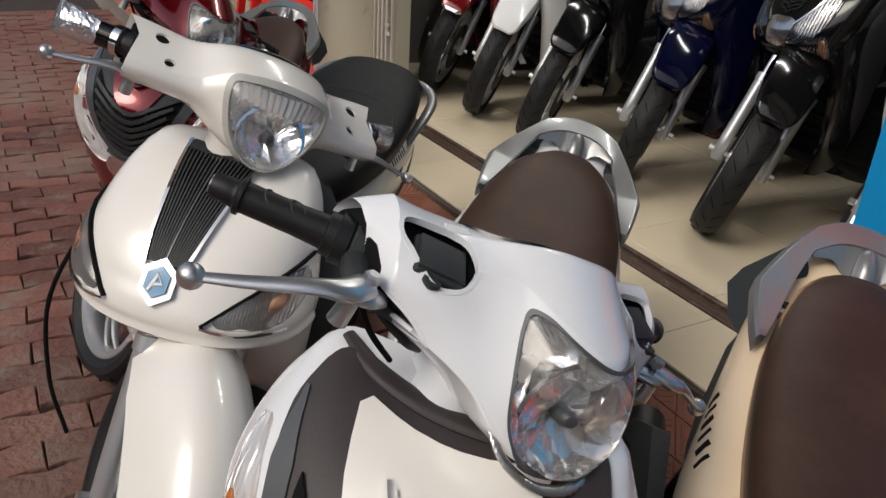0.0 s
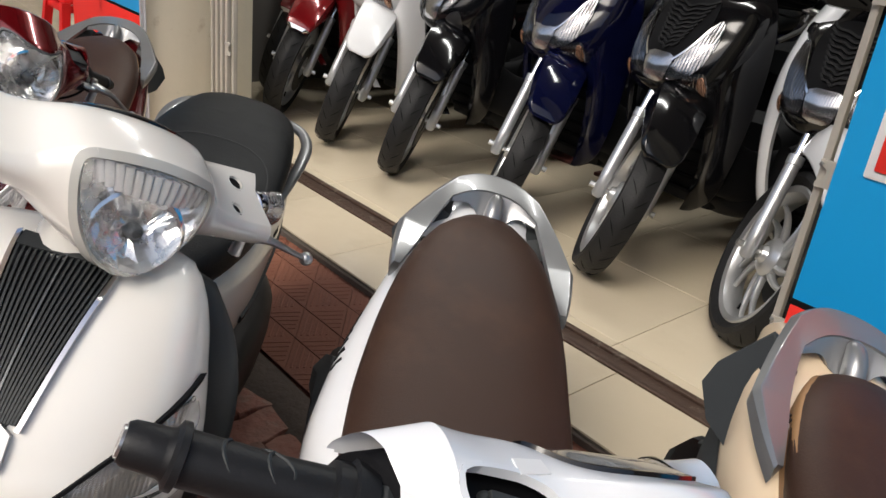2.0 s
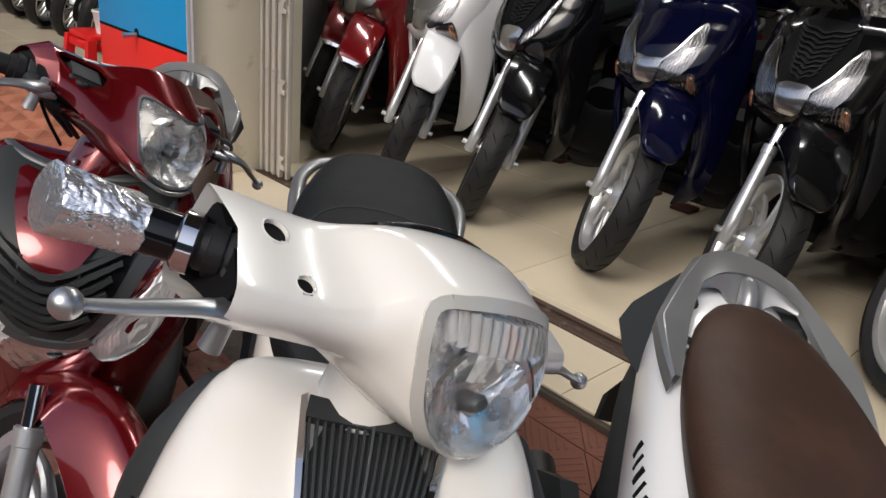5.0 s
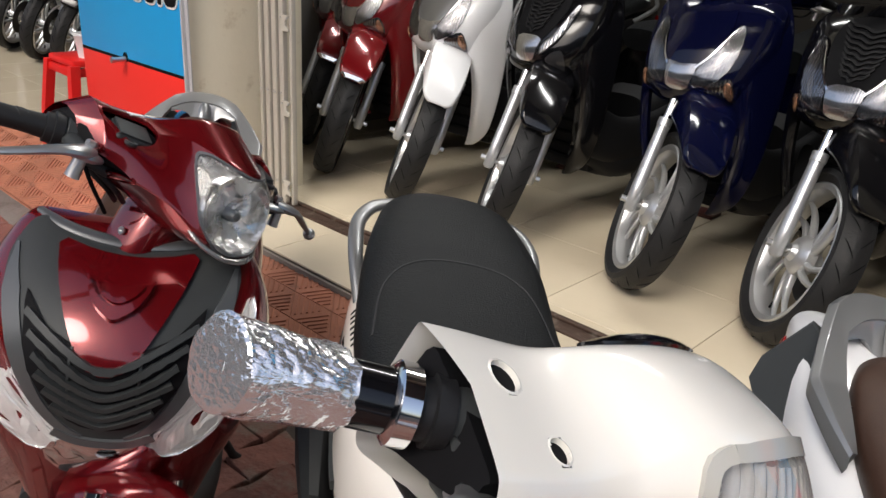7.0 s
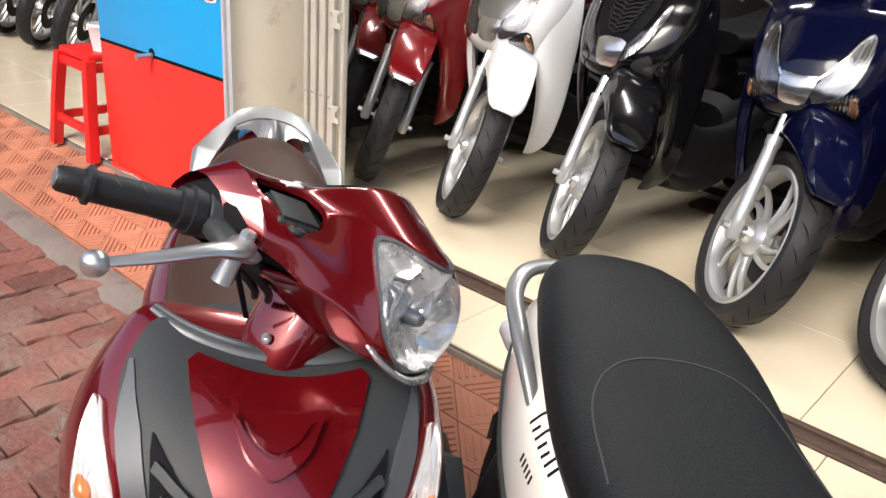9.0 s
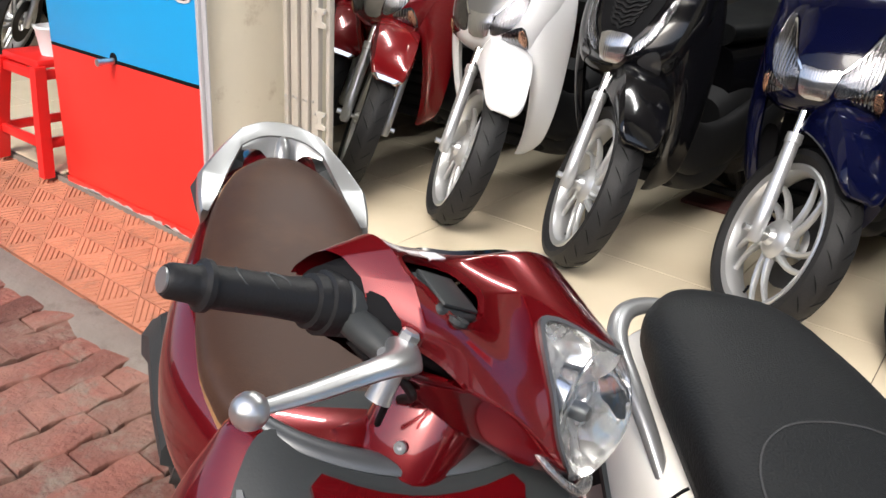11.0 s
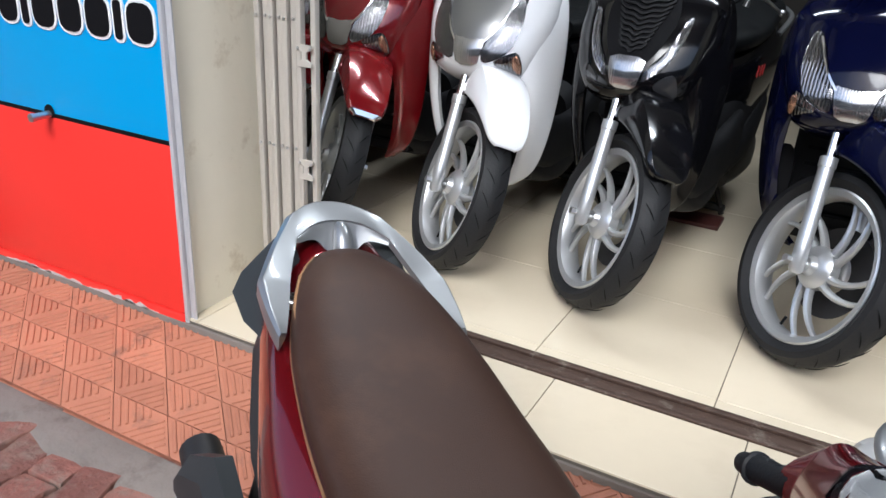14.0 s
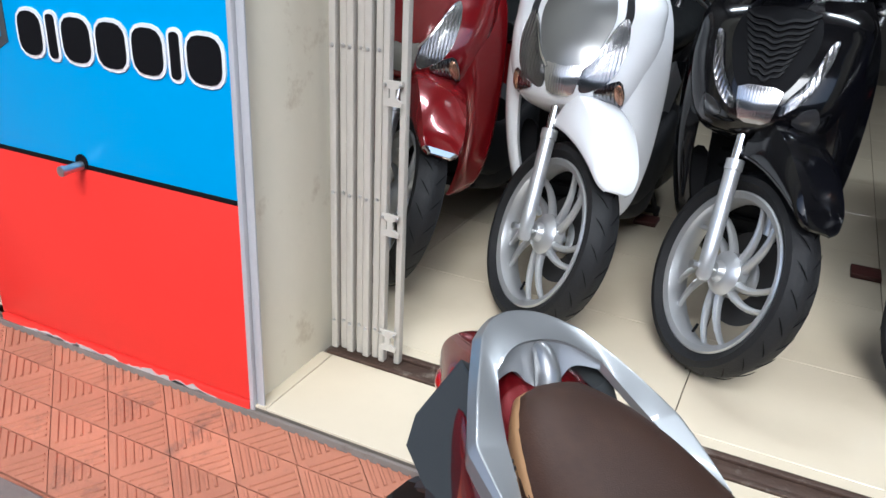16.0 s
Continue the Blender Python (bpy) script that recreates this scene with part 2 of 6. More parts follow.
# tile colour darkened for the shade between the scooters, on top of dirt
shade_soiled(TERRACOTTA, (0.125, 0.044, 0.027), -0.25, 0.75, 0.85)
CEMENT = mat("grey_cement", (0.18, 0.152, 0.13), 0.9, vary=0.4, scale=5, bump=0.5, bscale=40, dirt=((0.10, 0.075, 0.06), 4, 0.55))
BRICK = mat("red_paving_brick", (0.170, 0.068, 0.050), 0.80, vary=0.5, scale=16, rand=0.35, bump=1.0, bscale=45, dirt=((0.19, 0.145, 0.115), 9, 0.52), place=True, stain=((0.27, 0.19, 0.145), 1.3, 0.47, 0.65))
# the cement takes the same painted-in shade and dirt
shade_soiled(CEMENT, (0.045, 0.030, 0.022), -0.1, 0.6, 0.85)
SOIL = mat("dark_joint_soil", (0.05, 0.035, 0.028), 0.95, vary=0.4, scale=30, bump=0.4, bscale=80)
CREAMWALL = mat("cream_wall_paint", (0.74, 0.69, 0.56), 0.7, vary=0.09, scale=3, bump=0.08, bscale=30, dirt=((0.46, 0.38, 0.26), 4.5, 0.60))
FARWALL = mat("grey_blocker_paint", (0.11, 0.105, 0.095), 0.8, vary=0.25, scale=0.6, bump=0.05, bscale=20)
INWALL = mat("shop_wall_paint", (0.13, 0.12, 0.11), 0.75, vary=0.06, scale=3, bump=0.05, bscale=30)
CEILING = mat("ceiling_paint", (0.68, 0.67, 0.64), 0.8, vary=0.04)
PANELBLUE = mat("blue_panel_paint", (0.014, 0.36, 0.78), 0.35, vary=0.03, scale=4, dirt=((0.4, 0.5, 0.6), 16, 0.78))
PANELRED = mat("red_panel_paint", (0.80, 0.035, 0.025), 0.35, vary=0.04, scale=4, dirt=((0.85, 0.2, 0.18), 14, 0.78))
PEELING = mat("bare_plaster", (0.50, 0.45, 0.42), 0.9, vary=0.2, scale=20, bump=0.3, bscale=60)
WHITEMETAL = mat("grey_white_metal", (0.55, 0.56, 0.58), 0.4, metal=0.2, vary=0.1)
GATEPAINT = mat("old_cream_gate_paint", (0.50, 0.47, 0.42), 0.5, metal=0.1, vary=0.12, scale=12, dirt=((0.16, 0.10, 0.06), 24, 0.66))
RUST = mat("brown_rusty_steel", (0.075, 0.045, 0.032), 0.55, metal=0.3, vary=0.4, scale=18, bump=0.3, bscale=60, dirt=((0.24, 0.20, 0.16), 14, 0.55))
BOARD = mat("dark_red_brown_wood", (0.07, 0.018, 0.014), 0.5, vary=0.3, scale=14, bump=0.1, bscale=80)
STOOLRED = mat("red_moulded_plastic", (0.72, 0.02, 0.018), 0.3, vary=0.05)
TUBWHITE = mat("white_tub_plastic", (0.75, 0.76, 0.77), 0.35, vary=0.04)
ASPHALT = mat("asphalt", (0.05, 0.05, 0.052), 0.85, vary=0.3, scale=30, bump=0.4, bscale=200)


# ---- mesh helpers ----
def mk(name, verts, faces, material, parent=None, label="", smooth=40, m=None):
    """One mesh object from points and faces, under a parent."""
    me = bpy.data.meshes.new(name)
    if m is not None:
        verts = [m @ Vector(v) for v in verts]
    me.from_pydata([tuple(v) for v in verts], [], faces)
    bm = bmesh.new()
    bm.from_mesh(me)
    bmesh.ops.recalc_face_normals(bm, faces=bm.faces)
    bm.to_mesh(me)
    bm.free()
    me.materials.append(material)
    if smooth:
        me.shade_smooth()
        me.set_sharp_from_angle(angle=radians(smooth))
    ob = new(name, me)
    ob.parent = parent
    if label:
        ob["label"] = label
    return ob


def part(name, bm, material, parent=None, label="", smooth=40):
    me = bpy.data.meshes.new(name)
    bmesh.ops.recalc_face_normals(bm, faces=bm.faces)
    bm.to_mesh(me)
    bm.free()
    me.materials.append(material)
    if smooth:
        me.shade_smooth()
        me.set_sharp_from_angle(angle=radians(smooth))
    ob = new(name, me)
    ob.parent = parent
    if label:
        ob["label"] = label
    return ob


def bevel_box(x0, y0, z0, x1, y1, z1, r=0.004, seg=2):
    bm = bmesh.new()
    bmesh.ops.create_cube(bm, size=1)
    for v in bm.verts:
        v.co = ((x0 + x1) / 2 + v.co.x * (x1 - x0), (y0 + y1) / 2 + v.co.y * (y1 - y0), (z0 + z1) / 2 + v.co.z * (z1 - z0))
    if r:
        bmesh.ops.bevel(bm, geom=bm.edges[:], offset=r, segments=seg, affect="EDGES", profile=0.5)
    return bm


def box(name, x0, y0, z0, x1, y1, z1, material, parent=None, r=0.004, label=""):
    return part(name, bevel_box(x0, y0, z0, x1, y1, z1, r), material, parent, label)


def thing(name, label, category, m=None, group="", kind=""):
    ob = new(name)
    ob.empty_display_size = 0.1
    if m is not None:
        ob.matrix_world = m
    return tagged(ob, label, category, group, kind)


def smooth_rows(rows, n):
    """n rows along a smooth curve through the given ones; the first column is the key."""
    a = np.array(rows, float)
    t = a[:, 0]
    g = np.gradient(a, t, axis=0)
    out = []
    for q in np.linspace(t[0], t[-1], n):
        i = int(np.clip(np.searchsorted(t, q) - 1, 0, len(t) - 2)) if t[-1] > t[0] else int(np.clip(len(t) - 1 - np.searchsorted(t[::-1], q), 0, len(t) - 2))
        h = t[i + 1] - t[i]
        s = (q - t[i]) / h
        out.append((2 * s**3 - 3 * s**2 + 1) * a[i] + (s**3 - 2 * s**2 + s) * h * g[i] + (-2 * s**3 + 3 * s**2) * a[i + 1] + (s**3 - s**2) * h * g[i + 1])
    return out


def bridge(rings, caps=True, closed=True):
    n = len(rings[0])
    verts = [v for r in rings for v in r]
    faces = []
    for i in range(len(rings) - 1):
        for j in range(n if closed else n - 1):
            k = (j + 1) % n
            faces.append((i * n + j, i * n + k, (i + 1) * n + k, (i + 1) * n + j))
    if caps:
        faces.append(tuple(range(n)))
        faces.append(tuple(range((len(rings) - 1) * n, len(rings) * n)))
    return verts, faces


def sup(a, p):
    """A point of a unit superellipse."""
    c, s = math.cos(a), math.sin(a)
    return math.copysign(abs(c) ** (2 / p), c), math.copysign(abs(s) ** (2 / p), s)


def loft_x(rows, n=24, k=28):
    """Rows of x, zc, half width, up, down, power: a body along x."""
    rings = []
    for x, zc, w, up, dn, p in smooth_rows(rows, n):
        ring = []
        for j in range(k):
            c, s = sup(2 * math.pi * j / k, p)
            ring.append((x, w * c, zc + (up if s > 0 else dn) * s))
        rings.append(ring)
    return bridge(rings)


def loft_z(rows, n=24, k=32):
    """Rows of z, xc, half width, depth ahead, depth behind, power: a body along z."""
    rings = []
    for z, xc, w, df, db, p in smooth_rows(rows, n):
        ring = []
        for j in range(k):
            c, s = sup(2 * math.pi * j / k, p)
            ring.append((xc + (df if c > 0 else db) * c, w * s, z))
        rings.append(ring)
    return bridge(rings)


def loft_y(rows, n=25, k=28):
    """Rows of y, xc, zc, half length, half height, power, tilt: a body along y."""
    rings = []
    for y, xc, zc, hx, hz, p, tilt in smooth_rows(rows, n):
        ring = []
        for j in range(k):
            c, s = sup(2 * math.pi * j / k, p)
            a, b, t = hx * c, hz * s, radians(tilt)
            ring.append((xc + a * math.cos(t) - b * math.sin(t), y, zc + a * math.sin(t) + b * math.cos(t)))
        rings.append(ring)
    return bridge(rings)


def tube(points, radii, k=12, n=None, flat=1.0, up=(0, 0, 1)):
    """A round or flattened bar along a smooth curve; radii one, or one a point."""
    radii = [radii] * len(points) if isinstance(radii, (int, float)) else radii
    if n:
        rows = smooth_rows([(i, *p, r) for i, (p, r) in enumerate(zip(points, radii))], n)
        points, radii = [r[1:4] for r in rows], [r[4] for r in rows]
    pts = [Vector(p) for p in points]
    rings = []
    for i, p in enumerate(pts):
        d = (pts[min(i + 1, len(pts) - 1)] - pts[max(i - 1, 0)]).normalized()
        side = d.cross(Vector(up))
        side = (side if side.length > 1e-4 else d.cross(Vector((0, 1, 0)))).normalized()
        top = side.cross(d)
        rings.append([p + side * (radii[i] * math.cos(2 * math.pi * j / k)) + top * (radii[i] * flat * math.sin(2 * math.pi * j / k)) for j in range(k)])
    return bridge(rings)


def revolve(profile, k=40, axis="y"):
    """Profile rows of (along the axis, radius), closed round the axis."""
    verts, faces, n = [], [], len(profile)
    for i in range(k):
        a = 2 * math.pi * i / k
        for h, r in profile:
            q = {"y": (r * math.cos(a), h, r * math.sin(a)), "z": (r * math.cos(a), r * math.sin(a), h), "x": (h, r * math.cos(a), r * math.sin(a))}[axis]
            verts.append(q)
    for i in range(k):
        for j in range(n - 1):
            a, b = i * n + j, ((i + 1) % k) * n + j
            faces.append((a, a + 1, b + 1, b))
    return verts, faces


def joined(*pieces):
    verts, faces = [], []
    for v, f in pieces:
        o = len(verts)
        verts += list(v)
        faces += [tuple(i + o for i in q) for q in f]
    return verts, faces


def moved(piece, m):
    return [m @ Vector(v) for v in piece[0]], piece[1]


def tree_of(piece):
    from mathutils.bvhtree import BVHTree
    return BVHTree.FromPolygons([Vector(v) for v in piece[0]], piece[1])


def onto(tree, y, z, axis="x", lift=0.0):
    """A place on a body's skin, seen along an axis: from ahead (x), from a side (y, -y) or from above (z)."""
    start, way = {"x": (Vector((3, y, z)), Vector((-1, 0, 0))), "z": (Vector((y, z, 3)), Vector((0, 0, -1))),
                  "y": (Vector((y, 3, z)), Vector((0, -1, 0))), "-y": (Vector((y, -3, z)), Vector((0, 1, 0)))}[axis]
    hit = tree.ray_cast(start, way)
    if hit[0] is None:
        near = tree.find_nearest(start + way * 2.0)
        return near[0] + near[1] * lift
    nrm = hit[1] if hit[1].dot(way) < 0 else -hit[1]
    return hit[0] + nrm * lift


def rounded(outline, cuts=3):
    """An outline with its corners cut round."""
    pts = [Vector(p) for p in outline]
    for _ in range(cuts):
        q = []
        for i, p in enumerate(pts):
            r = pts[(i + 1) % len(pts)]
            q += [p * 0.78 + r * 0.22, p * 0.22 + r * 0.78]
        pts = q
    return pts


def patch(tree, outline, axis="x", lift=0.003, dome=0.0, sink=0.006, rings=7, cuts=2, centre=None):
    """A piece laid on a body's skin inside an outline, raised by lift, domed in its middle."""
    pts = rounded(outline, cuts) if cuts else [Vector(p) for p in outline]
    c = Vector(centre) if centre else sum(pts, Vector((0, 0))) / len(pts)
    loops = []
    for i in range(rings):
        f = 1 - i / rings
        loops.append([onto(tree, *(c + (p - c) * f), axis, lift + dome * (1 - f * f)) for p in pts])
    skirt = [onto(tree, *p, axis, -sink) for p in pts]
    verts, faces = bridge([skirt] + loops, caps=False)
    n = len(pts)
    verts.append(onto(tree, *c, axis, lift + dome))
    last = (rings) * n
    for j in range(n):
        faces.append((last + j, last + (j + 1) % n, len(verts) - 1))
    return verts, faces


def ribbon(tree, points, width, axis="x", lift=0.003, sink=0.003, n=0):
    """A raised strip laid on a body's skin along a line."""
    if n:
        points = [r[1:3] for r in smooth_rows([(i, *p) for i, p in enumerate(points)], n)]
    pts = [Vector(p) for p in points]
    rings = []
    for i, p in enumerate(pts):
        d = (pts[min(i + 1, len(pts) - 1)] - pts[max(i - 1, 0)]).normalized()
        w = width if isinstance(width, float) else float(np.interp(i / (len(pts) - 1), np.linspace(0, 1, len(width)), width))
        s = Vector((-d.y, d.x)) * (w / 2)
        rings.append([onto(tree, *(p - s), axis, -sink), onto(tree, *(p - s * 0.8), axis, lift), onto(tree, *(p + s * 0.8), axis, lift), onto(tree, *(p + s), axis, -sink)])
    return bridge(rings)


def cut_skin(piece, tree, outline, shrink=0.985, axis="x"):
    """A body without the faces ahead (or above) that lie inside an outline: an opening."""
    pts = rounded(outline, 2)
    c = sum(pts, Vector((0, 0))) / len(pts)
    pts = [c + (p - c) * shrink for p in pts]

    def inside(y, z):
        hit = False
        for i, p in enumerate(pts):
            q = pts[i - 1]
            if (p.y > z) != (q.y > z) and y < (q.x - p.x) * (z - p.y) / (q.y - p.y) + p.x:
                hit = not hit
        return hit

    keep = []
    for f in piece[1]:
        mid = sum((Vector(piece[0][k]) for k in f), Vector()) / len(f)
        a, b = (mid.y, mid.z) if axis == "x" else (mid.x, mid.y)
        if len(f) < 5 and inside(a, b) and (onto(tree, a, b, axis) - mid).length < 0.02:
            continue
        keep.append(f)
    return piece[0], keep


def refine(a, axis, closed, keep):
    """One step of cubic refinement of a grid of points along an axis; kept lines stay creased."""
    a = np.moveaxis(a, axis, 0)
    n = len(a)
    before, after = np.roll(a, 1, 0), np.roll(a, -1, 0)
    vert = (before + 6 * a + after) / 8
    for i in keep:
        vert[i % n] = a[i % n]
    mid = (a + after) / 2
    if not closed:
        vert[0], vert[-1], mid = a[0], a[-1], mid[:-1]
    out = np.empty((len(vert) + len(mid),) + a.shape[1:])
    out[0::2], out[1::2] = vert, mid
    return np.moveaxis(out, 0, axis)


def net(rows, creases=None, row_creases=None, levels=3, closed=True, caps=False):
    """A smooth skin through a grid of points; creases name the columns (or rows) that stay sharp for so many steps."""
    goal = np.array(rows, float)
    creases, row_creases = dict(creases or {}), dict(row_creases or {})

    def limit(a, axis, shut, keep):
        a = np.moveaxis(a, axis, 0)
        out = (np.roll(a, 1, 0) + 4 * a + np.roll(a, -1, 0)) / 6
        for i in list(keep) + ([] if shut else [0, len(a) - 1]):
            out[i % len(a)] = a[i % len(a)]
        return np.moveaxis(out, 0, axis)

    a = goal.copy()
    for _ in range(12):
        a = a + goal - limit(limit(a, 1, closed, creases), 0, False, row_creases)
    for step in range(levels):
        a = refine(a, 1, closed, [c * 2 ** step for c, k in creases.items() if k > step])
        a = refine(a, 0, False, [r * 2 ** step for r, k in row_creases.items() if k > step])
    return bridge([[tuple(p) for p in row] for row in a], caps=caps, closed=closed)


def across(ys, *lines):
    """Grid rows for a body that is alike on both sides: lines of (x, z), one for each y from the middle outwards."""
    half = [[(line[i][0], y, line[i][1]) for line in lines] for i, y in enumerate(ys)]
    return [[(x, -y, z) for x, y, z in row] for row in half[:0:-1]] + half


# ---- setting ----
GROUND = -0.15
sheet = part("ground", bevel_box(-60, -60, GROUND - 0.45, 60, -0.9, GROUND - 0.035, 0), SOIL)
tagged(sheet, "dark soil and sand under the paving", "ground", kind="structure")
road = part("road", bevel_box(-60, -60, GROUND - 0.1, 60, -6.5, GROUND - 0.03, 0), ASPHALT)
tagged(road, "grey asphalt street along the pavement", "road", kind="structure")

cement = new("trim_cement")
verts, faces = [], []
NX = 300
for i in range(NX + 1):
    x = -9 + 15 * i / NX
    for j, (y, z) in enumerate(((-0.80, -0.139), (-0.84, -0.139), (-0.872, -0.143), (-0.902, -0.151), (-0.96, -0.20))):
        verts.append((x, y + (0.022 * noise.noise((x * 3, 0, 0)) + 0.016 * noise.noise((x * 9, 5, 0))) * (j > 1), z + 0.006 * noise.noise((x * 4, y * 9, 3))))
for i in range(NX):
    for j in range(4):
        a = i * 5 + j
        faces.append((a, a + 1, a + 6, a + 5))
bpy.data.objects.remove(cement)
cement = mk("trim_cement", verts, faces, CEMENT)
tagged(cement, "rough grey cement strip beside the terracotta tiles", "kerb", kind="structure")

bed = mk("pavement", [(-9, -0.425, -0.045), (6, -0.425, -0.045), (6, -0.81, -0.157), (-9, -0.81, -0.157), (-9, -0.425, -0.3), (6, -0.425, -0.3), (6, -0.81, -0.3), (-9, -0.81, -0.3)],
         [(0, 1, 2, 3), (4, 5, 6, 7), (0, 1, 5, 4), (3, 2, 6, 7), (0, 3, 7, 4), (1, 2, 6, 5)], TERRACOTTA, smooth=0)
tagged(bed, "sloping terracotta-tiled pavement strip before the shop", "pavement", kind="structure")

floor = part("floor", bevel_box(-9, -0.425, -0.2, 6, 6.5, -0.006, 0), GROUT)
tagged(floor, "polished cream tiled shop floor", "floor", kind="structure")
lip = box("trim_lip", -9, -0.437, -0.06, 6, -0.4255, -0.012, CEMENT, r=0.003)
tagged(lip, "pale mortar lip along the shop floor's edge", "trim", kind="structure")

rail = part("trim_rail", bevel_box(-0.92, -0.128, -0.002, 2.10, -0.108, 0.006, 0.002), RUST)
tagged(rail, "worn brown steel sliding-gate rail set in the floor", "gate rail", kind="structure")
box("rail_lip", -0.92, -0.108, -0.004, 2.10, -0.062, 0.0005, RUST, rail, 0.001)
box("rail_lip", -0.92, -0.062, -0.002, 2.10, -0.040, 0.009, RUST, rail, 0.002)

PILLAR_L = (-1.80, -0.935)
wall = box("wall_left", PILLAR_L[0], -0.415, -0.2, PILLAR_L[1], 0.12, 3.0, CREAMWALL, r=0.006)
tagged(wall, "cream painted wall pier with grimy patches", "wall", kind="structure")
wall = box("wall_right", 2.10, -0.395, -0.2, 3.2, 0.12, 3.0, CREAMWALL, r=0.006)
tagged(wall, "cream painted wall pier", "wall", kind="structure")
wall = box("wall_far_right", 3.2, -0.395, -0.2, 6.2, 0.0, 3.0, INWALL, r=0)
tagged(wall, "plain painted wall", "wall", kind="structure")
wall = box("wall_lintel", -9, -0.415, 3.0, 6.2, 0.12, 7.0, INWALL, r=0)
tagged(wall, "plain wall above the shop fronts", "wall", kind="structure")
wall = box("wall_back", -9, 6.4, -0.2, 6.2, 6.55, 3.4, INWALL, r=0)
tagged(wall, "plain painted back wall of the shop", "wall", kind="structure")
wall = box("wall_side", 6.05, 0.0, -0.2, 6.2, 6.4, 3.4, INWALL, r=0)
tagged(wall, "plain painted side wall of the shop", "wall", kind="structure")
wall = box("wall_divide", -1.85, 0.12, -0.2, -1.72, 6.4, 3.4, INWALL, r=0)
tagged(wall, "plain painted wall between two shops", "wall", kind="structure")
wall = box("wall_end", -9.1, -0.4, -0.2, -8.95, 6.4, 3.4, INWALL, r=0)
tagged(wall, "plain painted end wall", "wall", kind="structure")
# added out of view: blocks the low sky and darkens reflections
wall = box("wall_opposite_added", -40, -14.5, -0.2, 40, -14, 6.8, FARWALL, r=0)
tagged(wall, "unseen plain wall added across the street to block low sky", "wall", kind="structure")
roof = box("ceiling", -9, -0.2, 3.2, 6.2, 6.5, 3.35, CEILING, r=0)
tagged(roof, "pale painted shop ceiling", "ceiling", kind="structure")
# unseen awning, suggested by dark reflections, sized to cut the overhead sky
awning = mk("ceiling_added_awning", [(-9, -0.42, 3.15), (6.2, -0.42, 3.15), (6.2, -1.5, 2.95), (-9, -1.5, 2.95), (-9, -0.42, 3.19), (6.2, -0.42, 3.19), (6.2, -1.5, 2.99), (-9, -1.5, 2.99)],
            [(0, 1, 2, 3), (4, 5, 6, 7), (0, 1, 5, 4), (3, 2, 6, 7), (0, 3, 7, 4), (1, 2, 6, 5)], FARWALL, smooth=0)
tagged(awning, "plain grey sheet awning over the shop front", "awning", kind="structure")


# unseen housings, added to go with the shop's fill lamps
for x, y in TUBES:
    fitting = thing("ceiling_light", "slim white fluorescent tube fitting added out of view on the shop ceiling", "ceiling light", pose(x, y, 3.115), group="ceiling tubes")
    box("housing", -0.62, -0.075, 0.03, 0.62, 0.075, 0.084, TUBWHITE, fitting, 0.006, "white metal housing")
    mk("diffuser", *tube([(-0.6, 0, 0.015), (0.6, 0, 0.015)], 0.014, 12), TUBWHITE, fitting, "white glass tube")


def wall_panel(x0, x1, y, trimmed):
    """A painted sheet-metal panel, blue above a black line above red, with its side trim."""
    p = thing("wall_panel", "glossy sheet panel, blue above red with a black line", "wall panel")
    box("red_field", x0, y - 0.012, 0.012, x1, y, 0.523, PANELRED, p, 0.002, "bright red lower field")
    box("blue_field", x0, y - 0.012, 0.535, x1, y, 2.6, PANELBLUE, p, 0.002, "bright blue upper field")
    box("line", x0, y - 0.0125, 0.523, x1, y, 0.535, INKSHADE, p, 0.001, "black dividing line")
    box("skirting", x0, y - 0.018, -0.03, x1, y, 0.009, PANELRED, p, 0.003, "chipped red painted foot")
    for i in range(16):
        a = x0 + 0.12 + (x1 - x0 - 0.2) * (i / 16) + random.uniform(-0.02, 0.02)
        w, h = random.uniform(0.02, 0.07), random.uniform(0.006, 0.022)
        bm = bmesh.new()
        ring = [bm.verts.new((a + w * math.cos(q) * random.uniform(0.6, 1.2), y - 0.0195, -0.018 + max(-0.008, h * math.sin(q) * random.uniform(0.5, 1.2)))) for q in np.linspace(0, 2 * math.pi, 14)[:-1]]
        low = [bm.verts.new((v.co.x, y - 0.016, v.co.z)) for v in ring]
        bm.faces.new(ring)
        for j in range(len(ring)):
            bm.faces.new((ring[j], ring[(j + 1) % len(ring)], low[(j + 1) % len(ring)], low[j]))
        part("bare_patch", bm, PEELING, p, "bare grey plaster where paint flaked", 0)
    if not trimmed:
        return p
    box("edge_trim", x1, y - 0.014, -0.03, x1 + 0.014, y + 0.004, 2.6, WHITEMETAL, p, 0.003, "grey-white metal edge strip")
    box("edge_trim", x1 + 0.014, y - 0.002, -0.03, x1 + 0.036, y + 0.004, 2.6, WHITEMETAL, p, 0.002, "grey-white metal edge strip")
    return p


panel = wall_panel(-1.84, -0.945, -0.4155, True)
bolt = joined(moved(revolve([(0, 0.0), (0, 0.011), (0.05, 0.011), (0.052, 0.013), (0.062, 0.013), (0.064, 0)], 12, "y"), pose(-1.42, -0.43, 0.532, 0, 0, 180)))
mk("bolt", *bolt, STEEL, panel, "protruding grey bolt")
mk("washer", *moved(revolve([(0, 0), (0, 0.02), (0.003, 0.02), (0.003, 0)], 14, "y"), pose(-1.42, -0.428, 0.54, 0, 0, 180)), INKSHADE, panel)


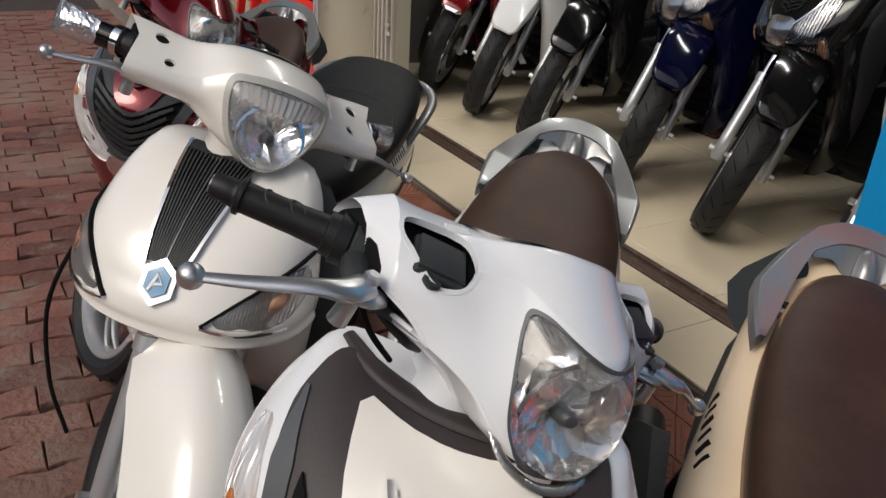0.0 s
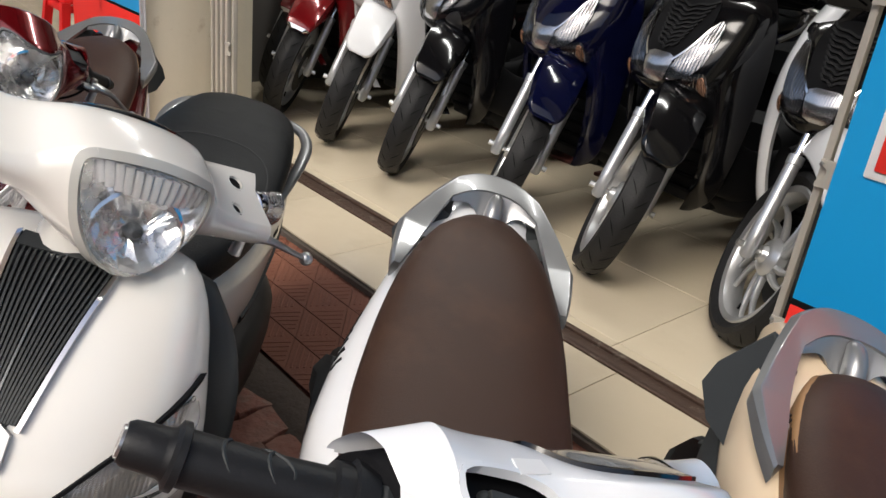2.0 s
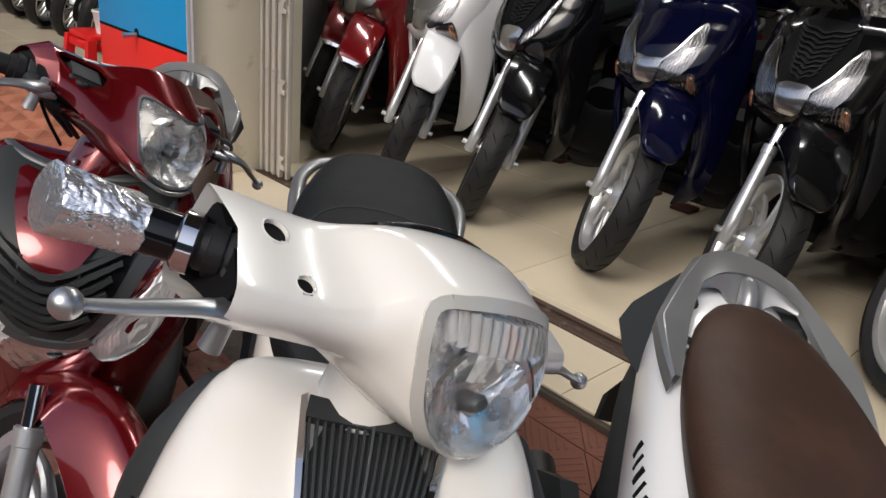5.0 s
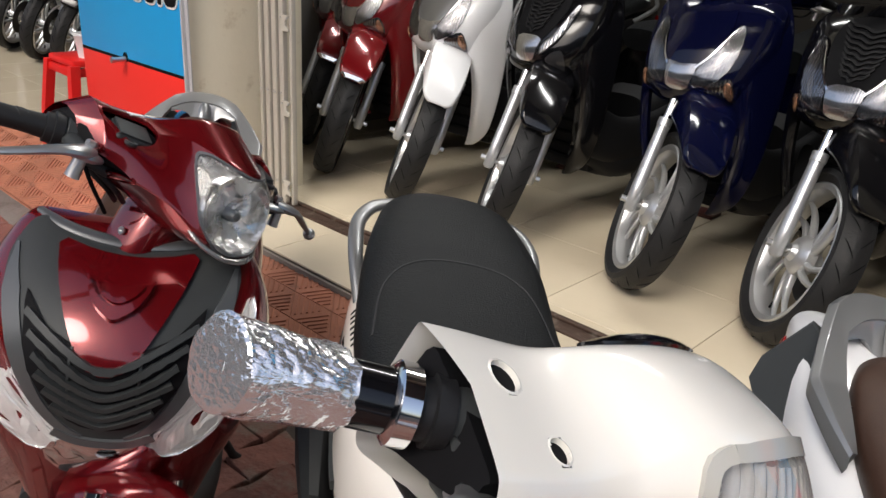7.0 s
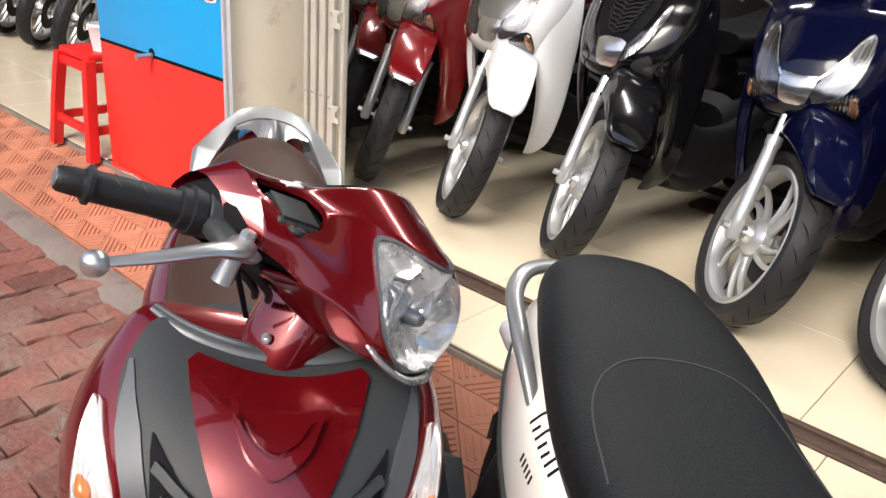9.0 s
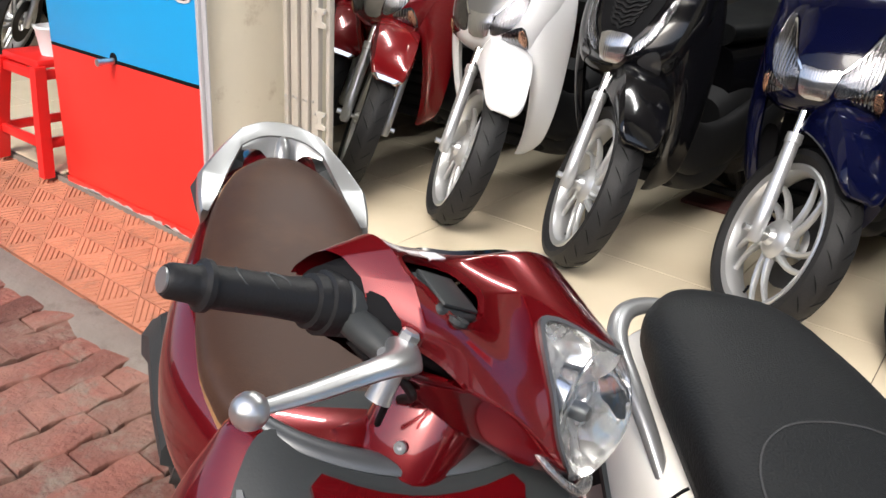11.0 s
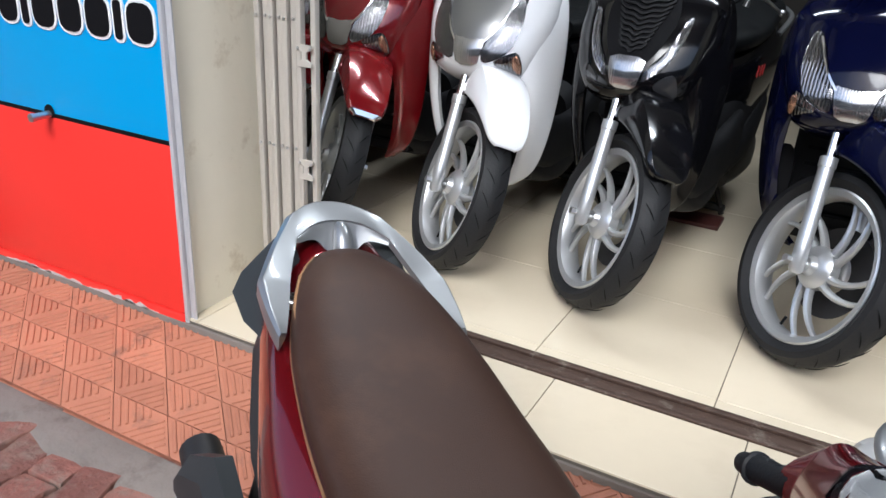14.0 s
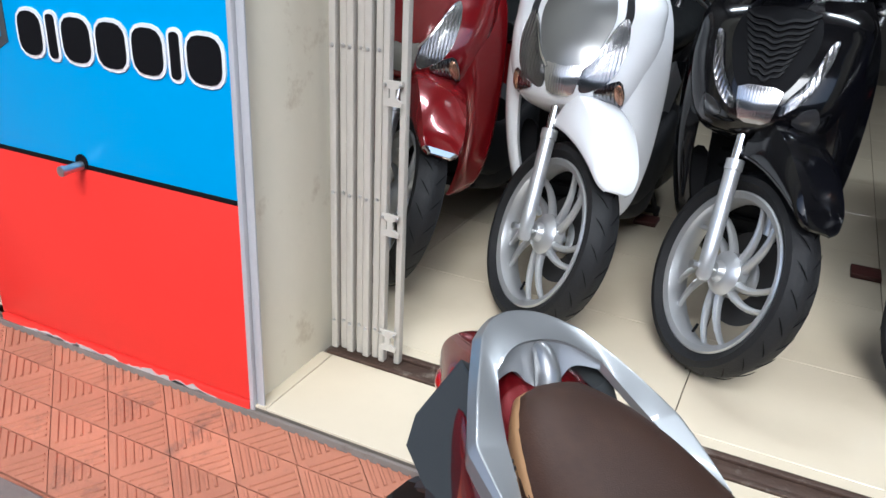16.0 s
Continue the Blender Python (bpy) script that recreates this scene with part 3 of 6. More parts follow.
def letter_blocks(p, x0, z0, y, h, widths, material, edge):
    """A row of plain rounded blocks with a pale border, in place of a maker's name."""
    x = x0
    for w in widths:
        for grow, depth, m_, word in ((0.009, 0.004, edge, "white border block"), (0.0, 0.007, material, "dark block")):
            r = min(w * 0.4, 0.030) + grow
            ring = []
            for cx, cz, a0 in ((x + w + grow - r, z0 + h + grow - r, 0), (x - grow + r, z0 + h + grow - r, 90), (x - grow + r, z0 - grow + r, 180), (x + w + grow - r, z0 - grow + r, 270)):
                ring += [(cx + r * math.cos(radians(a0 + q)), cz + r * math.sin(radians(a0 + q))) for q in (0, 30, 60, 90)]
            mk("mark", *bridge([[(a, y, c) for a, c in ring], [(a, y - depth, c) for a, c in ring]]), m_, p, word, smooth=30)
        x += w + 0.022


letter_blocks(panel, -1.565, 0.785, -0.4275, 0.10, (0.075, 0.026, 0.085, 0.085, 0.085, 0.026, 0.090), INKSHADE, WHITEINK)
hexa = lambda r: [(r * math.sin(math.pi / 3 * i), r * math.cos(math.pi / 3 * i)) for i in range(6)]
for r, y, m_ in ((0.11, -0.430, TRIMGREY), (0.088, -0.434, BADGEBLUE)):
    bm = bmesh.new()
    top = [bm.verts.new((-1.71 + a, y, 0.86 + b)) for a, b in hexa(r)]
    bot = [bm.verts.new((-1.71 + a, -0.4275, 0.86 + b)) for a, b in hexa(r)]
    bm.faces.new(top)
    for j in range(6):
        bm.faces.new((top[j], top[(j + 1) % 6], bot[(j + 1) % 6], bot[j]))
    part("badge", bm, m_, panel, "plain six-sided badge shape", 0)

panel_r = wall_panel(2.086, 3.2, -0.396, False)
box("mark", 2.135, -0.413, 0.79, 2.62, -0.408, 1.05, WHITEINK, panel_r, 0.004, "white bordered sign field")
box("mark", 2.15, -0.418, 0.805, 2.605, -0.4135, 1.035, PANELRED, panel_r, 0.003, "red sign field")


def folding_gate(x0, x1, bars, y, first=0.085, pitch=0.331):
    """A scissor gate pushed together: upright channel bars, the last two apart and joined by waisted plates."""
    g = thing("folding_gate", "cream-painted steel folding gate pushed together, rust specks", "gate", pose(0, y, 0))
    xs = [x0 + (x1 - 0.042 - x0) * i / (bars - 2) for i in range(bars - 1)] + [x1]
    for i, x in enumerate(xs):
        off = 0.010 * (i % 2) - 0.005
        w = 0.0095 if i < bars - 2 else 0.0085
        box("bar", x - w, off - 0.011, 0.012, x + w, off + 0.011, 2.5, GATEPAINT, g, 0.003)
        for k in range(7):
            z = 0.10 + 0.37 * k
            if i < bars - 2:
                mk("rivet", *moved(revolve([(0, 0), (0, 0.0055), (-0.003, 0.0045), (-0.004, 0)], 8, "y"), pose(x, off - 0.0112, z)), STEEL, g)
    a, b = xs[-2], xs[-1]
    c, w = (a + b) / 2, (b - a) / 2 + 0.004
    for k in range(8):
        z = first + pitch * k
        half = [(w, 0.030), (w, 0.020), (w * 0.30, 0.010), (w * 0.30, -0.010), (w, -0.020), (w, -0.030)]
        ring = [(c + p, z + q) for p, q in half] + [(c - p, z + q) for p, q in half[::-1]]
        mk("link", *bridge([[(p, -0.020, q) for p, q in ring], [(p, -0.013, q) for p, q in ring]]), GATEPAINT, g, smooth=30)
        for e in (a, b):
            mk("rivet", *moved(revolve([(0, 0), (0, 0.0055), (-0.003, 0.0045), (-0.004, 0)], 8, "y"), pose(e, -0.0205, z + 0.02)), STEEL, g)
    return g


folding_gate(-0.905, -0.715, 8, -0.095)
folding_gate(2.035, 1.992, 3, -0.09, 0.32, 0.377)

# a red stool and a white tub beside the panel
stool = thing("stool", "bright red moulded plastic stool on the pavement", "stool", pose(-2.115, -0.30, -0.015, 0, 0, 0))
part("seat", bevel_box(-0.145, -0.13, 0.42, 0.145, 0.13, 0.455, 0.012), STOOLRED, stool)
for sx in (-1, 1):
    for sy in (-1, 1):
        rings = []
        for z, o in ((0.0, 0.185), (0.2, 0.165), (0.43, 0.135)):
            cx, cy = sx * o, sy * o * 0.92
            rings.append([(cx + a * 0.022, cy + b * 0.022, z) for a, b in ((-1, -1), (1, -1), (1, 1), (-1, 1))])
        mk("leg", *bridge(rings), STOOLRED, stool, smooth=30)
for z, o in ((0.13, 0.172), (0.395, 0.14)):
    for s in (-1, 1):
        box("rung", -o, s * o * 0.92 - 0.012, z - 0.018, o, s * o * 0.92 + 0.012, z + 0.02, STOOLRED, stool, 0.004)
        box("rung", s * o - 0.012, -o * 0.92, z - 0.018, s * o + 0.012, o * 0.92, z + 0.02, STOOLRED, stool, 0.004)
tub = thing("tub", "small white plastic tub standing on a red stool", "tub", pose(-2.05, -0.30, 0.44))
mk("body", *revolve([(0, 0), (0, 0.062), (0.10, 0.075), (0.104, 0.079), (0.112, 0.079), (0.114, 0.07), (0.10, 0.068), (0.02, 0.058), (0.02, 0)], 28, "z"), TUBWHITE, tub)


# ---- scooter parts ----
def wheel(parent, m, r, rim, width, spokes, tyre_label=""):
    """A tyre on a cast wheel with paired curved spokes, axis along y."""
    w = width / 2
    prof = [(-w * 0.62, rim + 0.004), (-w * 0.8, rim + 0.015), (-w, rim + (r - rim) * 0.45), (-w * 0.93, rim + (r - rim) * 0.72), (-w * 0.66, r - 0.012), (-w * 0.33, r - 0.003), (0, r)]
    prof = prof + [(-h, q) for h, q in prof[-2::-1]]
    holder = mk("front_wheel", *revolve(prof + [prof[0]], 56), TYRE, parent, tyre_label, m=m)
    # grooves are not cut: thin black strips give their shade
    grooves = []
    for i in range(24):
        a0 = 2 * math.pi * i / 24
        for s in (-1, 1):
            pts = []
            for q in np.linspace(0, 1, 5):
                h = s * w * (0.12 + 0.66 * q)
                rr = r - 0.0008 - 0.012 * max(0, q - 0.35) ** 1.6 * 1.3
                a = a0 + 0.16 * q + (0.11 if s > 0 else 0)
                pts.append((rr * math.cos(a), h, rr * math.sin(a)))
            grooves.append(tube(pts, [0.0006, 0.0014, 0.0017, 0.0013, 0.0005], 5))
    tagged(mk("tread", *joined(*grooves), INKSHADE, holder, m=m), "fine black strips painted as shaded tread grooves", kind="stuff")
    rimp = [(-w * 0.72, rim + 0.006), (-w * 0.78, rim + 0.001), (-w * 0.66, rim - 0.014), (-w * 0.3, rim - 0.022), (w * 0.3, rim - 0.022), (w * 0.66, rim - 0.014), (w * 0.78, rim + 0.001), (w * 0.72, rim + 0.006), (-w * 0.72, rim + 0.006)]
    pieces = [revolve(rimp, 56)]
    pieces.append(revolve([(-0.05, 0), (-0.05, 0.022), (-0.034, 0.03), (-0.030, 0.048), (-0.014, 0.062), (0.014, 0.062), (0.030, 0.048), (0.034, 0.03), (0.05, 0.022), (0.05, 0)], 24))
    for i in range(spokes):
        # each pair runs side by side, off the hub's centre and bent forward
        turn = Matrix.Rotation(-2 * math.pi * (i + 0.15) / spokes, 3, "Y")
        for root, tip in (((0.052, -0.010), 0.26), ((0.040, -0.036), -0.10)):
            end = Vector(((rim - 0.016) * math.cos(tip), 0, (rim - 0.016) * math.sin(tip)))
            start = Vector((root[0], 0, root[1]))
            pts, rad = [], []
            for q in np.linspace(0, 1, 7):
                p = start.lerp(end, q) + Vector((0.25, 0, -1)) * (0.080 * q * (1 - q))
                pts.append(turn @ p)
                rad.append(0.0125 - 0.0058 * q)
            pieces.append(tube(pts, rad, 8, flat=1.15, up=(0, 1, 0)))
    mk("rim", *joined(*pieces), ALLOY, holder, "silver cast alloy spokes and rim", m=m)
    disc = [revolve([(0.052, 0.062), (0.052, rim * 0.60), (0.056, rim * 0.60), (0.056, 0.062), (0.052, 0.062)], 40)]
    mk("brake_disc", *joined(*disc), DARKMETAL, holder, "steel brake disc", m=m)
    mk("valve", *moved(revolve([(0, 0.004), (0.03, 0.004), (0.03, 0)], 8, "z"), pose(0, 0.01, -rim + 0.02)), INKSHADE, holder, m=m)
    return holder


def rear_wheel(parent, m, r, rim, width):
    w = width / 2
    prof = [(-w * 0.62, rim), (-w, rim + (r - rim) * 0.45), (-w * 0.7, r - 0.01), (0, r), (w * 0.7, r - 0.01), (w, rim + (r - rim) * 0.45), (w * 0.62, rim), (-w * 0.62, rim)]
    t = mk("rear_wheel", *revolve(prof, 40), TYRE, parent, m=m)
    mk("rim", *joined(revolve([(-w * 0.6, rim), (-0.01, rim * 0.75), (0.01, rim * 0.75), (w * 0.6, rim), (-w * 0.6, rim)], 32), revolve([(-0.02, 0), (-0.02, rim * 0.78), (0.02, rim * 0.78), (0.02, 0)], 24)), ALLOY, t, m=m)
    return t


def steering(angle, head=(0.95, 0, 0.85), caster=26):
    """The turn of all that steers, about the steering head's axis."""
    axis = Vector((-math.sin(radians(caster)), 0, math.cos(radians(caster))))
    return Matrix.Translation(head) @ Matrix.Rotation(radians(angle), 4, axis) @ Matrix.Translation([-c for c in head])


def fork(parent, s, axle, caster, gap, leg, top, material=ALLOY):
    a = Vector((-math.sin(radians(caster)), 0, math.cos(radians(caster))))
    for side in (-1, 1):
        p = Vector((axle[0], side * gap, axle[2])) + Vector((0.012, 0, 0))
        lo, mid, hi = p - a * 0.03, p + a * leg, p + a * top
        mk("fork_leg", *joined(tube([lo, lo + a * 0.01, p + a * 0.06, mid - a * 0.03, mid - a * 0.028, mid, mid + a * 0.002], [0.012, 0.02, 0.021, 0.021, 0.024, 0.024, 0.014], 16, up=(0, 1, 0))), material, parent, "silver fork leg", m=s)
        mk("fork_tube", *tube([mid, hi], 0.0145, 14, up=(0, 1, 0)), CHROME, parent, "chrome fork tube", m=s)
        mk("axle_nut", *moved(revolve([(-0.02, 0), (-0.02, 0.011), (0.02, 0.011), (0.02, 0)], 6), Matrix.Translation(p + Vector((-0.012, side * 0.018, 0)))), STEEL, parent, m=s)
    mk("axle", *tube([(axle[0], -gap, axle[2]), (axle[0], gap, axle[2])], 0.009, 10, up=(1, 0, 0)), STEEL, parent, m=s)


def fender(parent, s, axle, r, half, a0, a1, material, label, flare=0.05, blunt=0.34, rise=0.0):
    """A shield-like mudguard arched over the wheel from a blunt round end ahead (a0) to behind (a1)."""
    rings = []
    for q in np.linspace(0, 1, 30) ** 1.35:
        a = radians(a0 + (a1 - a0) * q)
        front = math.sqrt(max(0.0, 1 - (1 - min(1, q / blunt)) ** 2.4))
        hw = half * max(0.30, front) * (1 if q < 0.65 else 1 - 0.30 * (q - 0.65) / 0.35)
        drop = (flare * (0.35 + 0.65 * math.sin(math.pi * min(1, 0.12 + q))) + 0.012) * max(0.35, front)
        lift = 0.010 * (1 - min(1, q / 0.2)) ** 2 - rise * q
        ring = []
        for j in range(15):
            u = -1 + j / 7
            d = r - lift - drop * abs(u) ** 2.6
            ring.append((axle[0] + d * math.cos(a), hw * u, axle[2] + d * math.sin(a)))
        for j in range(14, -1, -1):
            u = -1 + j / 7
            d = r - lift - 0.006 - drop * abs(u) ** 2.6
            ring.append((axle[0] + d * math.cos(a), hw * u * 0.95, axle[2] + d * math.sin(a)))
        rings.append(ring)
    return mk("front_fender", *bridge(rings), material, parent, label, m=s)


def beak_fender(parent, s, axle, material, label, chrome_tip=False):
    """A deep mudguard: a round-ended tongue ahead that widens and rises to the fork."""
    rows = []
    for cx, cz, hw, ex, ez in ((0.186, 0.246, 0.034, 0.184, 0.242), (0.179, 0.262, 0.056, 0.174, 0.250), (0.160, 0.290, 0.070, 0.150, 0.264), (0.126, 0.322, 0.078, 0.108, 0.280), (0.056, 0.370, 0.086, 0.030, 0.296), (-0.026, 0.406, 0.090, -0.056, 0.299), (-0.100, 0.420, 0.086, -0.120, 0.290)):
        row = []
        for u, rise in ((-1.0, 0.0), (-1.0, 0.40), (-0.90, 0.86), (-0.5, 0.97), (0.0, 1.0), (0.5, 0.97), (0.90, 0.86), (1.0, 0.40), (1.0, 0.0)):
            row.append((axle[0] + ex + (cx - ex) * rise, hw * u, axle[2] + ez + (cz - ez) * rise))
        rows.append(row + [(x - 0.003, y * 0.95, z - 0.006) for x, y, z in row[::-1]])
    skin = net(rows, {0: 4, 2: 3, 6: 3, 8: 4, 9: 4, 17: 4}, None, 3, caps=True)
    ob = mk("front_fender", *skin, material, parent, label, m=s)
    if chrome_tip:
        tip = [[(x + 0.002, y * 1.02, z + 0.002) for x, y, z in row] for row in rows[:2]]
        mk("tip_trim", *net(tip, {0: 4, 8: 4, 9: 4, 17: 4}, None, 3, caps=True), CHROME, ob, "chrome mudguard tip", m=s)
    return ob


def grips(parent, s, inner, outer, ball, wrapped=False, pivot=None):
    """Both grips with their levers; the places are those of the left side."""
    for side in (-1, 1):
        flip = lambda p: Vector((p[0], side * p[1], p[2]))
        a, b, tip = flip(inner), flip(outer), flip(ball)
        d = (b - a).normalized()
        L = (b - a).length
        pts = [a, a + d * 0.012, a + d * 0.013, a + d * 0.022, a + d * 0.023, a + d * 0.05, b - d * 0.030, b - d * 0.029, b - d * 0.025, b - d * 0.023, b - d * 0.020, b - d * 0.019, b - d * 0.003, b]
        rad = [0.024, 0.0245, 0.021, 0.0205, 0.0165, 0.0150, 0.0148, 0.0180, 0.0180, 0.0140, 0.0128, 0.0128, 0.0118, 0.0100]
        if wrapped:
            rad = [q * 0.95 for q in rad]
        g = mk("grip", *tube(pts, rad, 20), RUBBER, parent, "black rubber handlebar grip", m=s)
        mk("bar_end", *tube([b - d * 0.002, b + d * 0.0015], 0.0085, 16), STEEL, g, "bare metal end disc", m=s)
        ridges = []
        for k in range(4):
            c = a + d * (0.038 + (L - 0.09) * k / 3.3)
            ring = []
            for t in np.linspace(-0.2, math.pi * 0.75, 12):
                off = 0.013 * math.sin(t * 1.3) * (1 if k % 2 else -1)
                ring.append(c + d * off + Vector((math.cos(t) * 0.0149, 0, math.sin(t) * 0.0149)))
            ridges.append(tube(ring, [0.0004] + [0.0013] * 10 + [0.0004], 6))
        mk("grip_ridge", *joined(*ridges), PLASTIC, g, m=s)
        base = flip(pivot) if pivot else a + Vector((0.040, -side * 0.008, -0.024))
        m0 = base.lerp(tip, 0.16) + Vector((0.014, 0, 0.006))
        m1 = base.lerp(tip, 0.36) + Vector((0.016, 0, 0.010))
        m2 = base.lerp(tip, 0.72) + Vector((0.008, 0, 0.004))
        ball_piece = moved(revolve([(-0.0115 * math.cos(t), 0.0115 * math.sin(t)) for t in np.linspace(0, math.pi, 12)], 16), Matrix.Translation(tip))
        mk("brake_lever", *joined(tube([base, m0, m1, m2, tip], [0.014, 0.0135, 0.0098, 0.0076, 0.0055], 14, n=26, flat=0.62), ball_piece), STEEL, parent, "bare aluminium brake lever with a ball end", m=s)
        clamp = mk("lever_mount", *tube([a - d * 0.010 + Vector((0.012, 0, -0.004)), base + Vector((-0.022, 0, -0.006)), base + Vector((0.004, -side * 0.004, -0.010))], [0.017, 0.015, 0.013], 14, n=8, flat=0.8), PLASTIC, parent, "black lever clamp", m=s)
        mk("pivot_casting", *joined(tube([base + Vector((0.002, side * 0.018, -0.006)), base + Vector((0.004, 0.0, -0.006)), base + Vector((0.0, -side * 0.020, -0.008))], [0.012, 0.016, 0.010], 14, n=8, flat=0.5), tube([base + Vector((0.006, side * 0.010, -0.038)), base + Vector((0.004, side * 0.008, -0.008))], [0.010, 0.008], 10)), STEEL, clamp, "bare aluminium pivot casting", m=s)
        mk("lever_screw", *moved(revolve([(0.0, 0.008), (0.009, 0.008), (0.011, 0.006), (0.011, 0)], 6, "z"), Matrix.Translation(base + Vector((0, 0, 0.004)))), STEEL, parent, m=s)
        mk("bar", *tube([(a.x, 0, a.z - 0.02), a + d * 0.02], [0.014, 0.013], 10), DARKMETAL, parent, m=s)
        mk("switch_housing", *joined(tube([a - d * 0.045, a - d * 0.043, a - d * 0.004, a], [0.010, 0.014, 0.020, 0.02] if wrapped else [0.012, 0.024, 0.024, 0.02], 14)), PLASTIC, parent, m=s)
        if pivot:
            for k, (dx, dz) in enumerate(((0.012, -0.004), (-0.006, -0.010))):
                p0 = a - d * 0.020 + Vector((0.016 + dx, 0, -0.012 + dz))
                mk("hose", *tube([p0, p0 + Vector((0.020, -side * 0.018, -0.012)), p0 + Vector((0.030, -side * 0.050, -0.030)), p0 + Vector((0.010, -side * 0.085, -0.050))], 0.0042, 9, n=14), RUBBER, parent, "black hose", m=s)
            mk("lever_switch", *tube([base + Vector((-0.012, -side * 0.012, -0.016)), base + Vector((-0.004, -side * 0.046, -0.024))], [0.009, 0.007], 10), PLASTIC, parent, "black brake switch", m=s)
        if not wrapped:
            mk("cable", *tube([base + Vector((-0.01, 0, -0.01)), base + Vector((-0.004, -side * 0.03, -0.045)), (base.x - 0.02, side * 0.105, a.z - 0.085)], 0.0030, 8, n=12), INKSHADE, parent, m=s)
        if wrapped:
            rows = []
            for q in np.linspace(-0.05, 0.46, 50):
                c = b - d * L * q
                ring = []
                for j in range(72):
                    t = 2 * math.pi * j / 72
                    fold = abs(noise.noise((q * 12 + t * 1.1, t * 1.6 - q * 7, side * 5))) + 0.4 * abs(noise.noise((q * 26 - t * 3, t * 3, side * 3)))
                    rr = 0.0290 - 0.008 * q + 0.0020 * fold - 0.0010 + 0.002 * noise.noise((q * 6, math.cos(t) * 1.5, math.sin(t) * 1.5))
                    rr *= 0.72 if q < -0.045 else (0.93 if q < -0.03 else 1)
                    ring.append(c + d * (0.006 * noise.noise((math.cos(t) * 2, math.sin(t) * 2, 7)) if q > 0.42 else 0) + Vector((math.cos(t) * rr, 0, math.sin(t) * rr)))
                rows.append(ring)
            mk("foil_wrap", *bridge(rows), FOIL, g, "crumpled clear-silver plastic film round the grip", m=s, smooth=14)
            mk("sleeve", *tube([a + d * 0.02, a + d * (L * 0.66)], 0.0205, 22), BLACK, g, "smooth black sleeve under the film", m=s)
            mk("collar", *tube([a + d * 0.020, a + d * 0.023, a + d * 0.035, a + d * 0.038], [0.022, 0.026, 0.026, 0.022], 24), CHROME, parent, "chrome collar", m=s)


def headlamp(parent, s, tree, outline, centre, depth=0.05, dome=0.014, rim=TRIMGREY):
    """A lamp set into an opening: a deep ribbed bowl, its bulb, a clear lens and a thin rim."""
    fluted = rim is LENSRIM
    vv, ff = patch(tree, outline, lift=-0.001, dome=-depth, sink=0.004, rings=8, centre=centre, cuts=1)
    n = len(rounded(outline, 1))
    # flat mirror facets, slightly uneven
    k = 0.6 if fluted else 1.0
    vv = [v if i < 2 * n else v + k * Vector((0.005 * noise.noise((v.y * 60, v.z * 60, 1.3)), 0.004 * noise.noise((v.z * 80, v.y * 70, 4)), 0.004 * noise.noise((v.y * 80, v.z * 75, 9)))) for i, v in enumerate(vv)]
    lamp = mk("headlight", vv, ff, BOWL, parent, "bright faceted reflector bowl", m=s, smooth=0)
    if fluted:
        top = max(p[1] for p in outline)
        for k in range(13):
            y0 = -0.072 + 0.012 * k
            pts = [onto(tree, y0 * (1 - 0.12 * q), top - 0.010 - 0.026 * q, "x", -0.006 - 0.012 * q) for q in (0, 0.33, 0.66, 1)]
            mk("flute", *tube(pts, 0.0058, 10, up=(0, 1, 0)), REFLECTOR, lamp, m=s)
    c = onto(tree, centre[0], centre[1], "x", -depth)
    f = (onto(tree, centre[0], centre[1], "x", 0.01) - c).normalized()
    turn = Matrix.Translation(c) @ f.to_track_quat("X", "Z").to_matrix().to_4x4()
    mk("bulb_ring", *moved(revolve([(0, 0.054), (0.014, 0.052), (0.016, 0.048), (0.010, 0.046), (-0.004, 0.034), (-0.010, 0.018), (-0.012, 0.0)], 28, "x"), turn), CHROME, lamp, m=s)
    mk("bulb", *moved(revolve([(-0.01, 0.0075), (0.014, 0.0075), (0.019, 0.005), (0.02, 0.0)], 16, "x"), turn), TRIMGREY, lamp, "grey bulb cap", m=s)
    mk("bulb_holder", *moved(revolve([(-0.010, 0.016), (-0.004, 0.014), (-0.004, 0.0)], 16, "x"), turn), INKSHADE, lamp, m=s)
    lens = mk("lens", *patch(tree, outline, lift=0.003, dome=dome, sink=0.0, rings=9, centre=centre), GLASS, lamp, "clear curved lens", m=s)
    lens.visible_shadow = False
    pts = rounded(outline, 2)
    mk("bezel", *ribbon(tree, [tuple(p) for p in pts] + [tuple(pts[0])], 0.010 if rim is LENSRIM else 0.003, lift=0.005, sink=0.006), rim, lamp, "thin lamp rim", m=s)
    return lamp


def seat(parent, rows, top, side=None, label="", seam=None):
    piece = loft_x(rows, 30, 36)
    ob = mk("seat", *piece, top, parent, label)
    t = tree_of(piece)
    if side:
        lo = [(x - 0.004, zc - 0.003, w * 0.980 + 0.001, 0.68 * up, dn * 0.9, 4.6) for x, zc, w, up, dn, p in rows]
        mk("seat_side", *loft_x(lo, 30, 36), side, ob, "tan vinyl side band")
    if seam:
        mk("seam", *ribbon(t, seam, 0.0028, "z", 0.0012, 0.002, n=40), THREAD, ob, "stitched seam")
    return ob


def sidestand(parent):
    mk("side_stand", *tube([(0.45, 0.10, 0.22), (0.40, 0.2, 0.03), (0.40, 0.23, 0.005)], [0.012, 0.011, 0.014], 10), DARKMETAL, parent)


